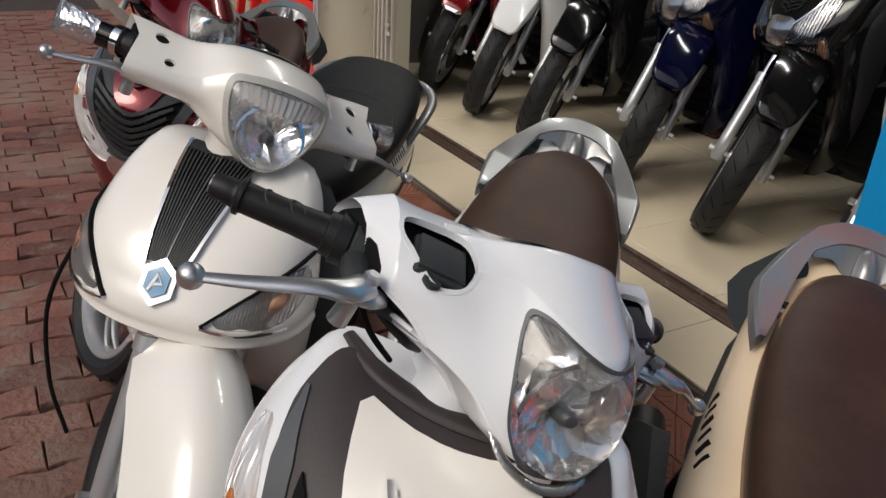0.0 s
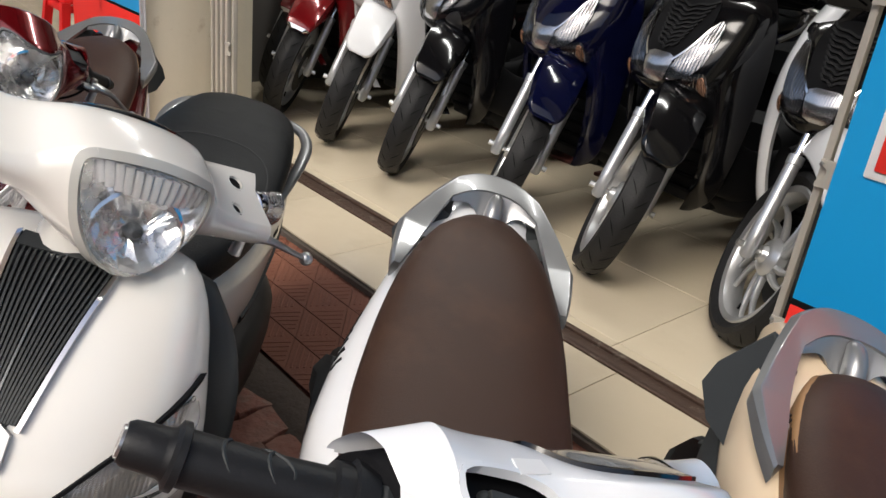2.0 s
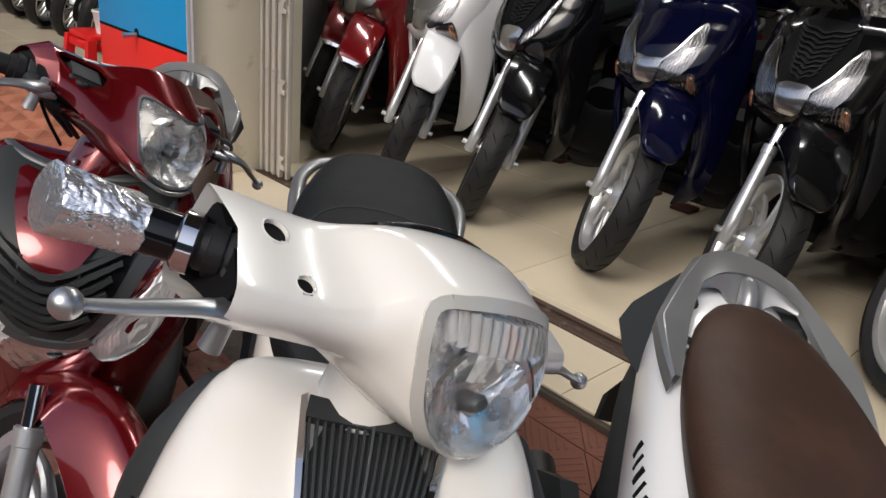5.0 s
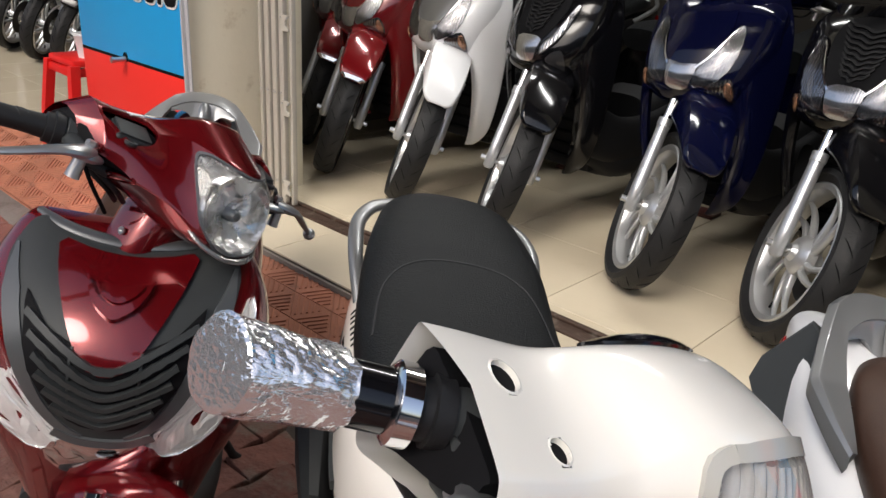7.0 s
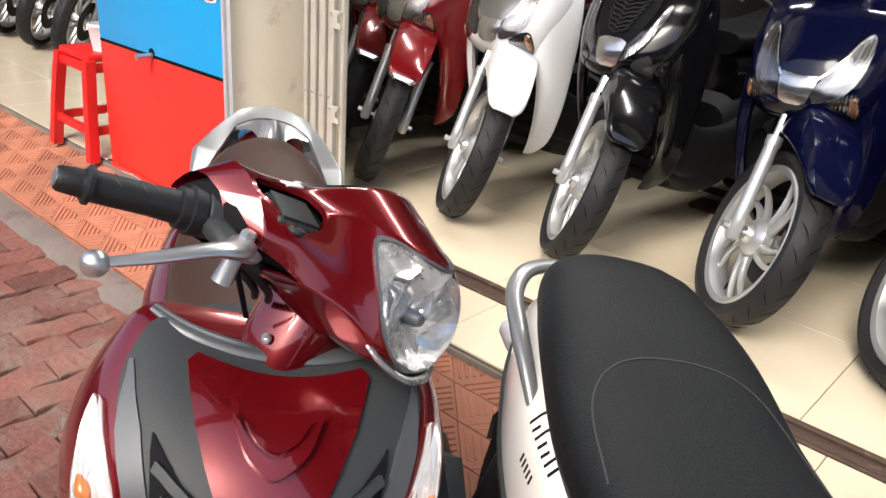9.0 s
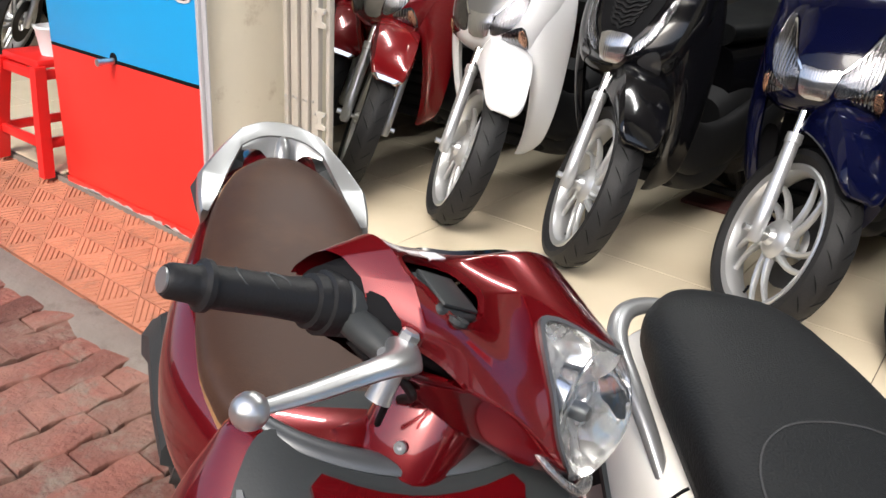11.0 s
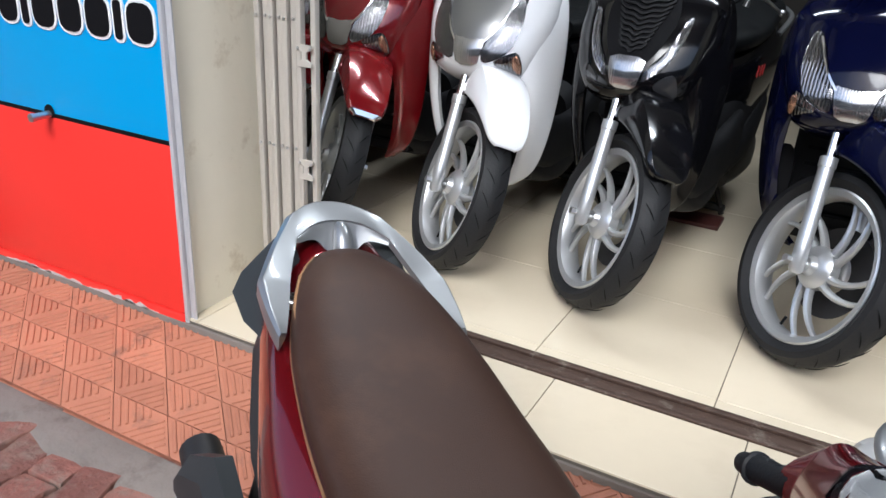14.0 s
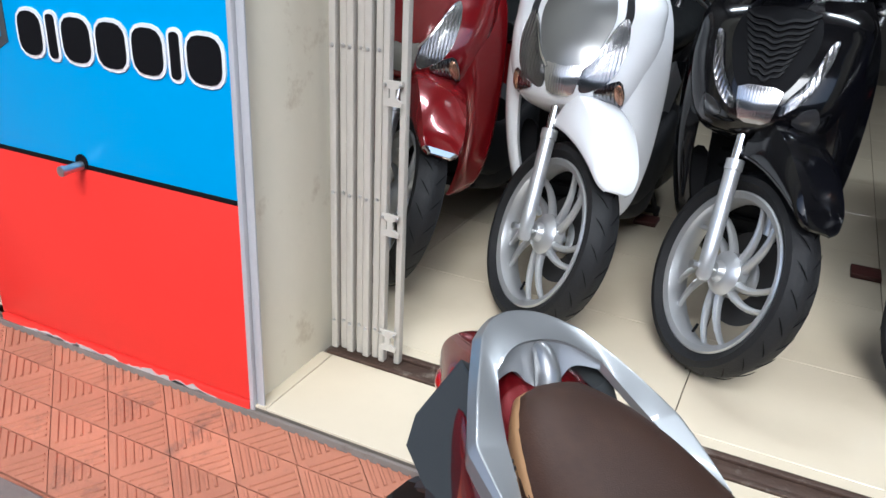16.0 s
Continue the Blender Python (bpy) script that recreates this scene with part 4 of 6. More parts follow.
def power_unit(parent, x=0.0, z=0.25):
    mk("engine", *loft_x([(-0.12, z, 0.05, 0.05, 0.05, 3), (0.0, z, 0.085, 0.09, 0.09, 3), (0.2, z, 0.1, 0.09, 0.09, 3), (0.42, z - 0.01, 0.085, 0.08, 0.07, 3)], 14, 18), DARKMETAL, parent, "dark engine casing", m=Matrix.Translation((0, 0.09, 0)))
    mk("exhaust", *joined(tube([(0.35, -0.10, 0.17), (0.18, -0.14, 0.20), (-0.02, -0.165, 0.24), (-0.22, -0.175, 0.27)], [0.016, 0.03, 0.044, 0.040], 16, n=16)), DARKMETAL, parent, "dark exhaust silencer")
    ring = ((-0.6, -1.0), (0.9, -0.7), (1.0, 0.25), (0.45, 1.0), (-0.5, 1.0))
    mk("exhaust_shield", *bridge([[(x, -(y + a * w), z + c * hh) for a, c in ring] for x, y, z, w, hh in ((0.24, 0.165, 0.25, 0.018, 0.03), (0.14, 0.180, 0.31, 0.028, 0.055), (0.00, 0.190, 0.345, 0.034, 0.066), (-0.10, 0.205, 0.295, 0.034, 0.052), (-0.15, 0.21, 0.25, 0.024, 0.024))]), PLASTIC, parent, "black angular exhaust heat shield", smooth=20)
    box("centre_stand", 0.22, -0.15, 0.02, 0.25, 0.15, 0.05, DARKMETAL, parent, 0.006)
    for s in (-1, 1):
        mk("stand_leg", *tube([(0.26, s * 0.08, 0.2), (0.235, s * 0.14, 0.01)], 0.012, 10), DARKMETAL, parent)
        mk("foot_peg", *tube([(0.36, s * 0.12, 0.29), (0.355, s * 0.165, 0.30)], [0.014, 0.015], 10), DARKMETAL, parent)
    mk("swing_arm", *tube([(0.3, -0.09, 0.26), (0.0, -0.09, 0.25)], 0.022, 10), DARKMETAL, parent)
    for s in (-1, 1):
        mk("shock", *tube([(0.0, s * 0.12, 0.25), (0.06, s * 0.11, 0.52)], 0.024, 12), DARKMETAL, parent)


def rear_guard(parent, z0=0.0, x0=0.0):
    """The angular black tail bracket and rear mudguard behind the tail."""
    rings = []
    for x, z, w, th in ((-0.14, 0.615, 0.070, 0.030), (-0.20, 0.615, 0.070, 0.034), (-0.25, 0.600, 0.062, 0.024), (-0.29, 0.545, 0.052, 0.012)):
        d = Vector((0.35, 0, 0.94)) if x < -0.25 else Vector((0.1, 0, 1)).normalized()
        rings.append([Vector((x + x0, y, z + z0)) + d * q for y, q in ((-w, -th), (w, -th), (w * 0.9, th), (0.0, th * 1.3), (-w * 0.9, th))])
    mk("tail_bracket", *bridge(rings), PLASTIC, parent, "black plastic tail bracket", smooth=25)
    rings = []
    for x, z, w, th in ((-0.22, 0.50, 0.050, 0.010), (-0.28, 0.47, 0.058, 0.010), (-0.33, 0.40, 0.060, 0.008), (-0.35, 0.33, 0.050, 0.006)):
        d = Vector((0.6, 0, 0.8))
        rings.append([Vector((x + x0, y, z + z0)) + d * q for y, q in ((-w, -th), (w, -th), (w * 0.9, th), (0.0, th * 1.6), (-w * 0.9, th))])
    mk("mudguard", *bridge(rings), PLASTIC, parent, "black plastic rear mudguard", smooth=25)
    mk("inner_guard", *tube([(0.28, 0, 0.42), (0.12, 0, 0.54), (-0.10, 0, 0.56), (-0.26, 0, 0.47)], [0.06, 0.07, 0.07, 0.06], 14, n=14, flat=0.3), PLASTIC, parent, "black inner wheel guard")


# ---- the small commuter scooter with a blade-shaped grab rail ----
def grab_rail(parent):
    """A cast rail: two flat blades with blunt tips, joined by a wide flat-topped arch behind the seat."""
    outer = [(0.100, 0.158, 0.686), (0.050, 0.165, 0.702), (-0.013, 0.168, 0.721), (-0.086, 0.132, 0.752), (-0.158, 0.090, 0.780), (-0.194, 0.046, 0.789), (-0.207, 0.0, 0.791)]
    ridge = [(0.097, 0.155, 0.692), (0.048, 0.160, 0.709), (-0.012, 0.160, 0.730), (-0.080, 0.124, 0.762), (-0.150, 0.082, 0.790), (-0.184, 0.043, 0.798), (-0.196, 0.0, 0.800)]
    inner = [(0.093, 0.145, 0.689), (0.040, 0.129, 0.707), (-0.010, 0.116, 0.724), (-0.056, 0.101, 0.744), (-0.100, 0.084, 0.767), (-0.129, 0.044, 0.782), (-0.137, 0.0, 0.786)]
    drop = lambda p, dx, dz: (p[0] + dx, p[1], p[2] + dz)
    half = [[drop(o, 0.004, -0.012), o, r, i, drop(i, -0.004, -0.012), drop(r, 0.0, -0.030)] for o, r, i in zip(outer, ridge, inner)]
    rows = half + [[(x, -y, z) for x, y, z in row] for row in half[-2::-1]]
    rail_ = mk("grab_rail", *net(rows, {0: 3, 1: 3, 2: 3, 3: 4, 4: 3}, {2: 3, 4: 4, 8: 4, 10: 3}, 4, caps=True), RACKSILVER, parent, "silver-painted cast grab rail", smooth=28)
    # the arch's inner face, which drops to the seat round a short boss, and the lugs under the blades
    low = [(-0.096, 0.083, 0.756), (-0.111, 0.050, 0.757), (-0.108, 0.030, 0.742), (-0.098, 0.0, 0.734)]
    top = [inner[4], inner[5], (-0.134, 0.026, 0.784), inner[6]]
    half = [[drop(i, -0.003, -0.002), (i[0] * 0.55 + p[0] * 0.45, i[1] * 0.5 + p[1] * 0.5, i[2] * 0.45 + p[2] * 0.55), p, drop(p, -0.020, -0.004)] for i, p in zip(top, low)]
    mk("web", *net(half + [[(x, -y, z) for x, y, z in row] for row in half[-2::-1]], {0: 2, 2: 4}, {2: 2, 4: 2}, 4, closed=False), RACKSILVER, rail_)
    mk("lock_boss", *tube([(-0.134, 0, 0.776), (-0.122, 0, 0.774), (-0.106, 0, 0.758), (-0.094, 0, 0.736)], [0.010, 0.014, 0.017, 0.017], 18, n=12), RACKSILVER, rail_)
    for s in (-1, 1):
        box("bracket", -0.016, s * 0.108 - 0.026, 0.690, 0.022, s * 0.108 + 0.026, 0.703, STEEL, rail_, 0.003, "grey mounting lug")
        mk("lug_bolt", *moved(revolve([(0, 0.009), (0.006, 0.009), (0.006, 0.005), (0.003, 0.005), (0.003, 0)], 8, "z"), pose(0.004, s * 0.111, 0.703)), DARKMETAL, rail_)
    return rail_


def commuter(m, paint, paint_name, plate, centre_paint, label, steer, lean=0.0, trim=(0, 0, 0)):
    b = thing("scooter", label, "scooter", m @ pose(0, 0, 0, lean, 0, 0), group="scooters parked outside")
    s = Matrix.Translation(trim) @ steering(steer, (0.88, 0, 0.85))
    axle = (1.215, 0, 0.25)
    wheel(b, s @ Matrix.Translation(axle), 0.25, 0.185, 0.085, 5)
    rear_wheel(b, Matrix.Translation((0, 0, 0.25)), 0.25, 0.185, 0.095)
    fork(b, s, axle, 26, 0.072, 0.20, 0.27)
    fender(b, s, axle, 0.285, 0.075, 22, 140, paint, paint_name + " front mudguard", 0.09)
    # rear body and floor
    body_rows = [(0.62, 0.44, 0.080, 0.08, 0.12, 3.4), (0.50, 0.465, 0.160, 0.11, 0.13, 3.2), (0.40, 0.485, 0.198, 0.118, 0.13, 2.8), (0.25, 0.53, 0.200, 0.114, 0.13, 2.8), (0.12, 0.575, 0.178, 0.104, 0.13, 2.8), (0.02, 0.610, 0.157, 0.092, 0.12, 2.8), (-0.10, 0.645, 0.128, 0.092, 0.11, 2.8), (-0.165, 0.658, 0.106, 0.096, 0.10, 2.7), (-0.225, 0.675, 0.078, 0.066, 0.08, 2.6), (-0.29, 0.69, 0.045, 0.03, 0.04, 2.4)]
    piece = loft_x(body_rows, 30, 36)
    body = mk("body", *piece, paint, b, paint_name + " rear bodywork")
    t = tree_of(piece)
    for sd, ax in () if paint is RED else ((1, "y"), (-1, "-y")):
        for k in range(6):
            x = 0.27 - 0.024 * k
            mk("mark", *ribbon(t, [(x, 0.562 + 0.004 * k), (x - 0.004, 0.586 + 0.004 * k)], 0.013 if k % 2 else 0.008, ax, 0.0012, 0.001, n=5), INKSHADE, body, "dark lettering bar")
    mk("tail_lamp", *loft_x([(-0.22, 0.665, 0.080, 0.028, 0.03, 2.6), (-0.26, 0.665, 0.066, 0.026, 0.028, 2.4), (-0.285, 0.663, 0.040, 0.018, 0.02, 2.2)], 10, 20), TAILRED, b, "red tail lamp lens")
    for sd in (-1, 1):
        mk("side_cowl", *joined(bridge([[(x, sd * (yc + a * w), zc + c * hh) for a, c in ((-1, -1), (0.7, -0.9), (1, 0.3), (0.4, 1), (-1, 1))] for x, yc, zc, w, hh in ((0.32, 0.105, 0.40, 0.03, 0.05), (0.18, 0.125, 0.43, 0.036, 0.062), (0.02, 0.125, 0.47, 0.034, 0.058), (-0.12, 0.10, 0.53, 0.028, 0.04), (-0.22, 0.07, 0.57, 0.012, 0.012))])), PLASTIC, b, "black angular lower side cover")
    rows = [(0.67, 0.590, 0.060, 0.020, 0.05, 2.5), (0.63, 0.600, 0.108, 0.030, 0.06, 2.6), (0.55, 0.610, 0.145, 0.036, 0.06, 2.7), (0.43, 0.620, 0.160, 0.042, 0.06, 2.7), (0.30, 0.636, 0.160, 0.046, 0.06, 2.7), (0.20, 0.658, 0.154, 0.048, 0.06, 2.6), (0.10, 0.684, 0.140, 0.047, 0.06, 2.5), (0.02, 0.706, 0.117, 0.044, 0.055, 2.4), (-0.05, 0.720, 0.084, 0.037, 0.045, 2.3), (-0.088, 0.724, 0.050, 0.028, 0.035, 2.2), (-0.104, 0.724, 0.020, 0.014, 0.02, 2.2)]
    seat(b, rows, BROWNSEAT, None if paint is WHITE else TANSEAT, "dark brown vinyl seat")
    grab_rail(b)
    for sd in (-1, 1):
        # an angular wing under each side of the rail
        outer = ((-0.095, 0.108, 0.742), (-0.165, 0.098, 0.748), (-0.152, 0.158, 0.680), (-0.132, 0.174, 0.652), (-0.095, 0.158, 0.612), (-0.045, 0.140, 0.605), (-0.040, 0.130, 0.660))
        rings = [[(x + 0.004, sd * (y - 0.030), z - 0.012) for x, y, z in outer], [(x, sd * (y - 0.003), z) for x, y, z in outer], [(x * 0.94 - 0.005, sd * y, z * 0.97 + 0.019) for x, y, z in outer]]
        mk("tail_wing", *bridge(rings), PLASTIC, b, "black angular wing beside the tail", smooth=20)
    mk("floorboard", *loft_x([(0.40, 0.30, 0.13, 0.06, 0.06, 4), (0.6, 0.27, 0.165, 0.045, 0.06, 4), (0.85, 0.27, 0.165, 0.045, 0.06, 4), (0.98, 0.33, 0.14, 0.05, 0.06, 4)], 16, 24), PLASTIC, b, "charcoal plastic floorboard")
    mk("neck_cover", *loft_z([(0.30, 0.90, 0.12, 0.04, 0.05, 3), (0.55, 0.90, 0.155, 0.05, 0.05, 3), (0.74, 0.885, 0.15, 0.05, 0.04, 3), (0.80, 0.875, 0.10, 0.045, 0.04, 3)], 16, 24), plate, b, "dark plastic inner leg shield")
    power_unit(b)
    rear_guard(b)
    sidestand(b)
    # front apron
    rows = [(0.26, 0.95, 0.10, 0.04, 0.05, 2.6), (0.36, 0.96, 0.13, 0.065, 0.05, 2.5), (0.45, 0.97, 0.155, 0.09, 0.06, 2.4), (0.53, 0.975, 0.185, 0.115, 0.07, 2.3), (0.60, 0.975, 0.204, 0.140, 0.08, 2.2), (0.66, 0.97, 0.212, 0.160, 0.09, 2.1), (0.71, 0.96, 0.210, 0.170, 0.09, 2.1), (0.75, 0.95, 0.200, 0.150, 0.07, 2.1), (0.78, 0.942, 0.187, 0.116, 0.05, 2.2), (0.803, 0.936, 0.172, 0.074, 0.04, 2.4), (0.820, 0.928, 0.158, 0.040, 0.03, 2.7), (0.826, 0.925, 0.148, 0.026, 0.02, 3.0)]
    vv, ff = loft_z(rows, 64, 72)
    vv = [(x, y, z + max(0, min(1, (z - 0.77) / 0.06)) * (0.008 * math.exp(-((abs(y) - 0.135) / 0.038) ** 2) - 0.008 * math.exp(-(y / 0.08) ** 2))) for x, y, z in vv]
    piece = (vv, ff)
    # places on the front's face: its middle lies higher than its sides
    face = lambda pts: [(y * (0.94 if z > 0.7 else 1.0), z + 0.020 * math.exp(-((z - 0.716) / 0.06) ** 2) * (1 - min(1, abs(y) / 0.12)) - 0.004 if z < 0.79 else 0.786 + (z - 0.79) * 0.75) for y, z in pts]
    apron = mk("front_apron", *piece, paint, b, paint_name + " front leg shield")
    t = tree_of(piece)
    plate_ = face([(-0.050, 0.578), (-0.104, 0.655), (-0.160, 0.765), (-0.166, 0.80), (-0.150, 0.842), (-0.132, 0.852), (-0.09, 0.836), (-0.04, 0.823), (0.04, 0.823), (0.09, 0.836), (0.132, 0.852), (0.150, 0.842), (0.166, 0.80), (0.160, 0.765), (0.104, 0.655), (0.050, 0.578), (0, 0.562)])
    front = mk("front_plate", *patch(t, plate_, lift=0.005, sink=0.01, rings=10, cuts=2, centre=(0, 0.72)), plate, apron, "matt dark plastic front plate")
    for sd in (-1, 1):
        mk("frame_trim", *ribbon(t, face([(sd * 0.156, 0.812), (sd * 0.146, 0.765), (sd * 0.119, 0.705), (sd * 0.088, 0.645), (sd * 0.056, 0.600), (sd * 0.030, 0.582)]), (0.004, 0.030, 0.028, 0.022, 0.018, 0.014), lift=0.0075, sink=0.002, n=26), TRIMGREY, apron, "grey trim beside the air slots")
    mk("frame_trim", *ribbon(t, face([(-0.065, 0.59), (-0.035, 0.576), (0, 0.572), (0.035, 0.576), (0.065, 0.59)]), 0.020, lift=0.009, sink=0.002, n=16), TRIMGREY, apron, "grey trim below the air slots")
    field = face([(-0.124, 0.774), (-0.112, 0.755), (-0.070, 0.728), (0, 0.700), (0.070, 0.728), (0.112, 0.755), (0.124, 0.774), (0.101, 0.70), (0.070, 0.642), (0.036, 0.610), (0, 0.602), (-0.036, 0.610), (-0.070, 0.642), (-0.101, 0.70)])
    # no opening here: the gaps' shade is a black patch below the slats
    mk("slot_field", *patch(t, field, lift=0.0095, sink=0.001, rings=8, cuts=1, centre=(0, 0.675)), INKSHADE, front, "black air slots")
    for k in range(6):
        f = k / 5
        w, ze, zc = 0.112 - 0.050 * f, 0.750 - 0.106 * f, 0.690 - 0.074 * f
        mk("slat", *ribbon(t, face([(-w, ze), (-w * 0.6, zc + (ze - zc) * 0.52), (-w * 0.2, zc + (ze - zc) * 0.1), (0, zc), (w * 0.2, zc + (ze - zc) * 0.1), (w * 0.6, zc + (ze - zc) * 0.52), (w, ze)]), 0.0090, lift=0.017, sink=-0.008, n=30), plate, front)
    for u in (-0.045, 0.045):
        mk("slat_rib", *ribbon(t, face([(u, 0.715), (u * 0.95, 0.63)]), 0.004, lift=0.0135, sink=-0.008, n=8), plate, front)
    mk("top_edge", *tube([(0.932, -0.138, 0.836), (0.955, -0.10, 0.826), (0.968, -0.05, 0.818), (0.972, 0, 0.815), (0.968, 0.05, 0.818), (0.955, 0.10, 0.826), (0.932, 0.138, 0.836)], [0.007, 0.012, 0.014, 0.014, 0.014, 0.012, 0.007], 12, n=26, flat=0.55), TRIMGREY if plate is PLASTIC else plate, front, "smooth rolled top edge")
    centre = face([(-0.104, 0.826), (-0.05, 0.814), (0.0, 0.810), (0.05, 0.814), (0.104, 0.826), (0.090, 0.790), (0.060, 0.740), (0.030, 0.694), (0.0, 0.682), (-0.030, 0.694), (-0.060, 0.740), (-0.090, 0.790)])
    cp = patch(t, centre, lift=0.0115, dome=0.002, sink=0.002, centre=(0, 0.775), cuts=1)
    mk("centre_panel", *cp, centre_paint, apron, paint_name + " tapered centre panel")
    t2 = tree_of(cp)
    mk("scoop", *ribbon(t2, face([(-0.046, 0.800), (-0.030, 0.776), (-0.008, 0.760), (0.008, 0.760), (0.030, 0.776), (0.046, 0.800)]), (0.002, 0.010, 0.015, 0.010, 0.002), lift=0.011, sink=0.002, n=24), centre_paint, apron, "raised curved lip")
    mk("scoop_shade", *ribbon(t2, face([(-0.034, 0.798), (-0.020, 0.782), (0, 0.774), (0.020, 0.782), (0.034, 0.798)]), (0.001, 0.004, 0.005, 0.004, 0.001), lift=0.005, sink=0.002, n=20), centre_paint, apron, "second curved lip")
    for sd in (-1, 1):
        lamp_o = [(sd * 0.172, 0.775), (sd * 0.180, 0.750), (sd * 0.180, 0.70), (sd * 0.167, 0.63), (sd * 0.138, 0.572), (sd * 0.090, 0.535), (sd * 0.052, 0.562), (sd * 0.103, 0.645), (sd * 0.160, 0.745)]
        vv, ff = patch(t, lamp_o, lift=0.002, sink=0.003, rings=8, cuts=1, centre=(sd * 0.150, 0.65))
        n = len(rounded(lamp_o, 1))
        vv = [v if i < 2 * n else v + Vector((0.007 * noise.noise((v.y * 90, v.z * 55, 3.1)), 0, 0)) for i, v in enumerate(vv)]
        lp = mk("position_lamp", vv, ff, REFLECTOR, apron, "bright faceted corner reflector", smooth=0)
        amb = [(sd * 0.160, 0.712), (sd * 0.174, 0.718), (sd * 0.175, 0.698), (sd * 0.160, 0.692)]
        mk("indicator_bulb", *patch(t, amb, lift=0.007, dome=0.005, sink=0.001, rings=4), AMBER, lp, "amber indicator bulb")
        ln = mk("lens", *patch(t, lamp_o, lift=0.009, dome=0.006, sink=0.001, cuts=1, centre=(sd * 0.150, 0.65)), GLASS, lp, "clear corner lens")
        ln.visible_shadow = False
    mk("chin", *patch(t, [(-0.062, 0.572), (0, 0.560), (0.062, 0.572), (0.085, 0.525), (0.05, 0.485), (-0.05, 0.485), (-0.085, 0.525)], lift=0.007, dome=0.006, sink=0.003, cuts=1), CHROME, apron, "chrome chin piece")
    shroud = mk("inner_skin", *loft_z([(0.74, 0.93, 0.085, 0.05, 0.06, 3), (0.80, 0.925, 0.080, 0.050, 0.055, 3), (0.85, 0.918, 0.070, 0.050, 0.05, 3), (0.88, 0.912, 0.062, 0.045, 0.045, 3)], 12, 28), paint, b, paint_name + " steering shroud", m=s)
    for sd in (-1, 1):
        mk("screw", *moved(revolve([(0, 0.006), (0.003, 0.006), (0.003, 0.0025), (0.001, 0)], 10, "y"), s @ pose(0.93, sd * 0.080, 0.815, 0, 0, 0 if sd > 0 else 180)), STEEL, shroud)
    # handlebar cover: a raised hood between two creased wings, the lamp below its lip
    ys = (0.0, 0.035, 0.066, 0.096, 0.135, 0.170, 0.192)
    upper = [
        [(0.845, 0.945), (0.845, 0.945), (0.845, 0.943), (0.842, 0.938), (0.838, 0.935), (0.835, 0.934), (0.826, 0.924)],
        [(0.868, 0.968), (0.867, 0.968), (0.864, 0.965), (0.856, 0.966), (0.852, 0.965), (0.850, 0.968), (0.838, 0.944)],
        [(0.932, 1.014), (0.927, 1.010), (0.914, 0.996), (0.895, 0.976), (0.885, 0.970), (0.876, 0.970), (0.855, 0.949)],
        [(1.028, 0.976), (1.006, 0.979), (0.952, 0.980), (0.936, 0.970), (0.926, 0.960), (0.906, 0.957), (0.874, 0.943)],
    ]
    lower = [
        [(1.046, 0.955), (1.030, 0.955), (0.985, 0.955), (0.962, 0.948), (0.948, 0.942), (0.926, 0.938), (0.885, 0.930)],
        [(1.062, 0.915), (1.052, 0.915), (1.018, 0.918), (0.984, 0.925), (0.958, 0.926), (0.932, 0.924), (0.888, 0.918)],
        [(1.062, 0.866), (1.056, 0.868), (1.036, 0.878), (1.004, 0.896), (0.966, 0.902), (0.930, 0.904), (0.884, 0.904)],
        [(1.020, 0.846), (1.012, 0.848), (0.995, 0.858), (0.970, 0.878), (0.944, 0.890), (0.914, 0.895), (0.873, 0.893)],
        [(0.930, 0.846), (0.930, 0.848), (0.925, 0.852), (0.918, 0.866), (0.908, 0.878), (0.890, 0.886), (0.856, 0.888)],
        [(0.850, 0.885), (0.850, 0.885), (0.850, 0.885), (0.850, 0.885), (0.848, 0.888), (0.844, 0.892), (0.832, 0.900)],
    ]
    grid = across(ys, *upper, *lower)
    # each end is cut at a slant, longer behind than ahead
    grid = [[(x, math.copysign(abs(y) - 0.22 * (x - 0.855), y) if abs(y) > 0.18 else y, z) for x, y, z in row] for row in grid]
    piece = net(grid, {0: 2, 2: 3, 3: 4, 5: 1, 6: 3}, {1: 4, 4: 2, 8: 2, 11: 4}, 4)
    t = tree_of(piece)
    edge = [(0.050, 0.975), (0.063, 0.969), (0.067, 0.950), (0.066, 0.920), (0.060, 0.890), (0.045, 0.872), (0.022, 0.863)]
    lamp = [(-0.034, 0.973), (0.0, 0.969), (0.034, 0.973)] + edge + [(0.0, 0.860)] + [(-y, z) for y, z in edge[::-1]]
    skin = cut_skin(piece, t, lamp)
    tops, fronts = {}, {}
    for sd in (-1, 1):
        tops[sd] = [(0.879, sd * 0.166), (0.884, sd * 0.120), (0.900, sd * 0.099), (0.936, sd * 0.100), (0.950, sd * 0.113), (0.946, sd * 0.140), (0.916, sd * 0.160), (0.897, sd * 0.170)]
        fronts[sd] = [(sd * 0.215, 0.918), (sd * 0.176, 0.920), (sd * 0.150, 0.914), (sd * 0.128, 0.902), (sd * 0.134, 0.886), (sd * 0.215, 0.876)]
        skin = cut_skin(skin, t, tops[sd], 1.0, "z")
        skin = cut_skin(skin, t, fronts[sd], 1.0)
    cover = mk("handlebar_cover", *skin, paint, b, paint_name + " handlebar cover", m=s, smooth=35)
    headlamp(cover, s, t, lamp, (0, 0.915), 0.050, 0.010)
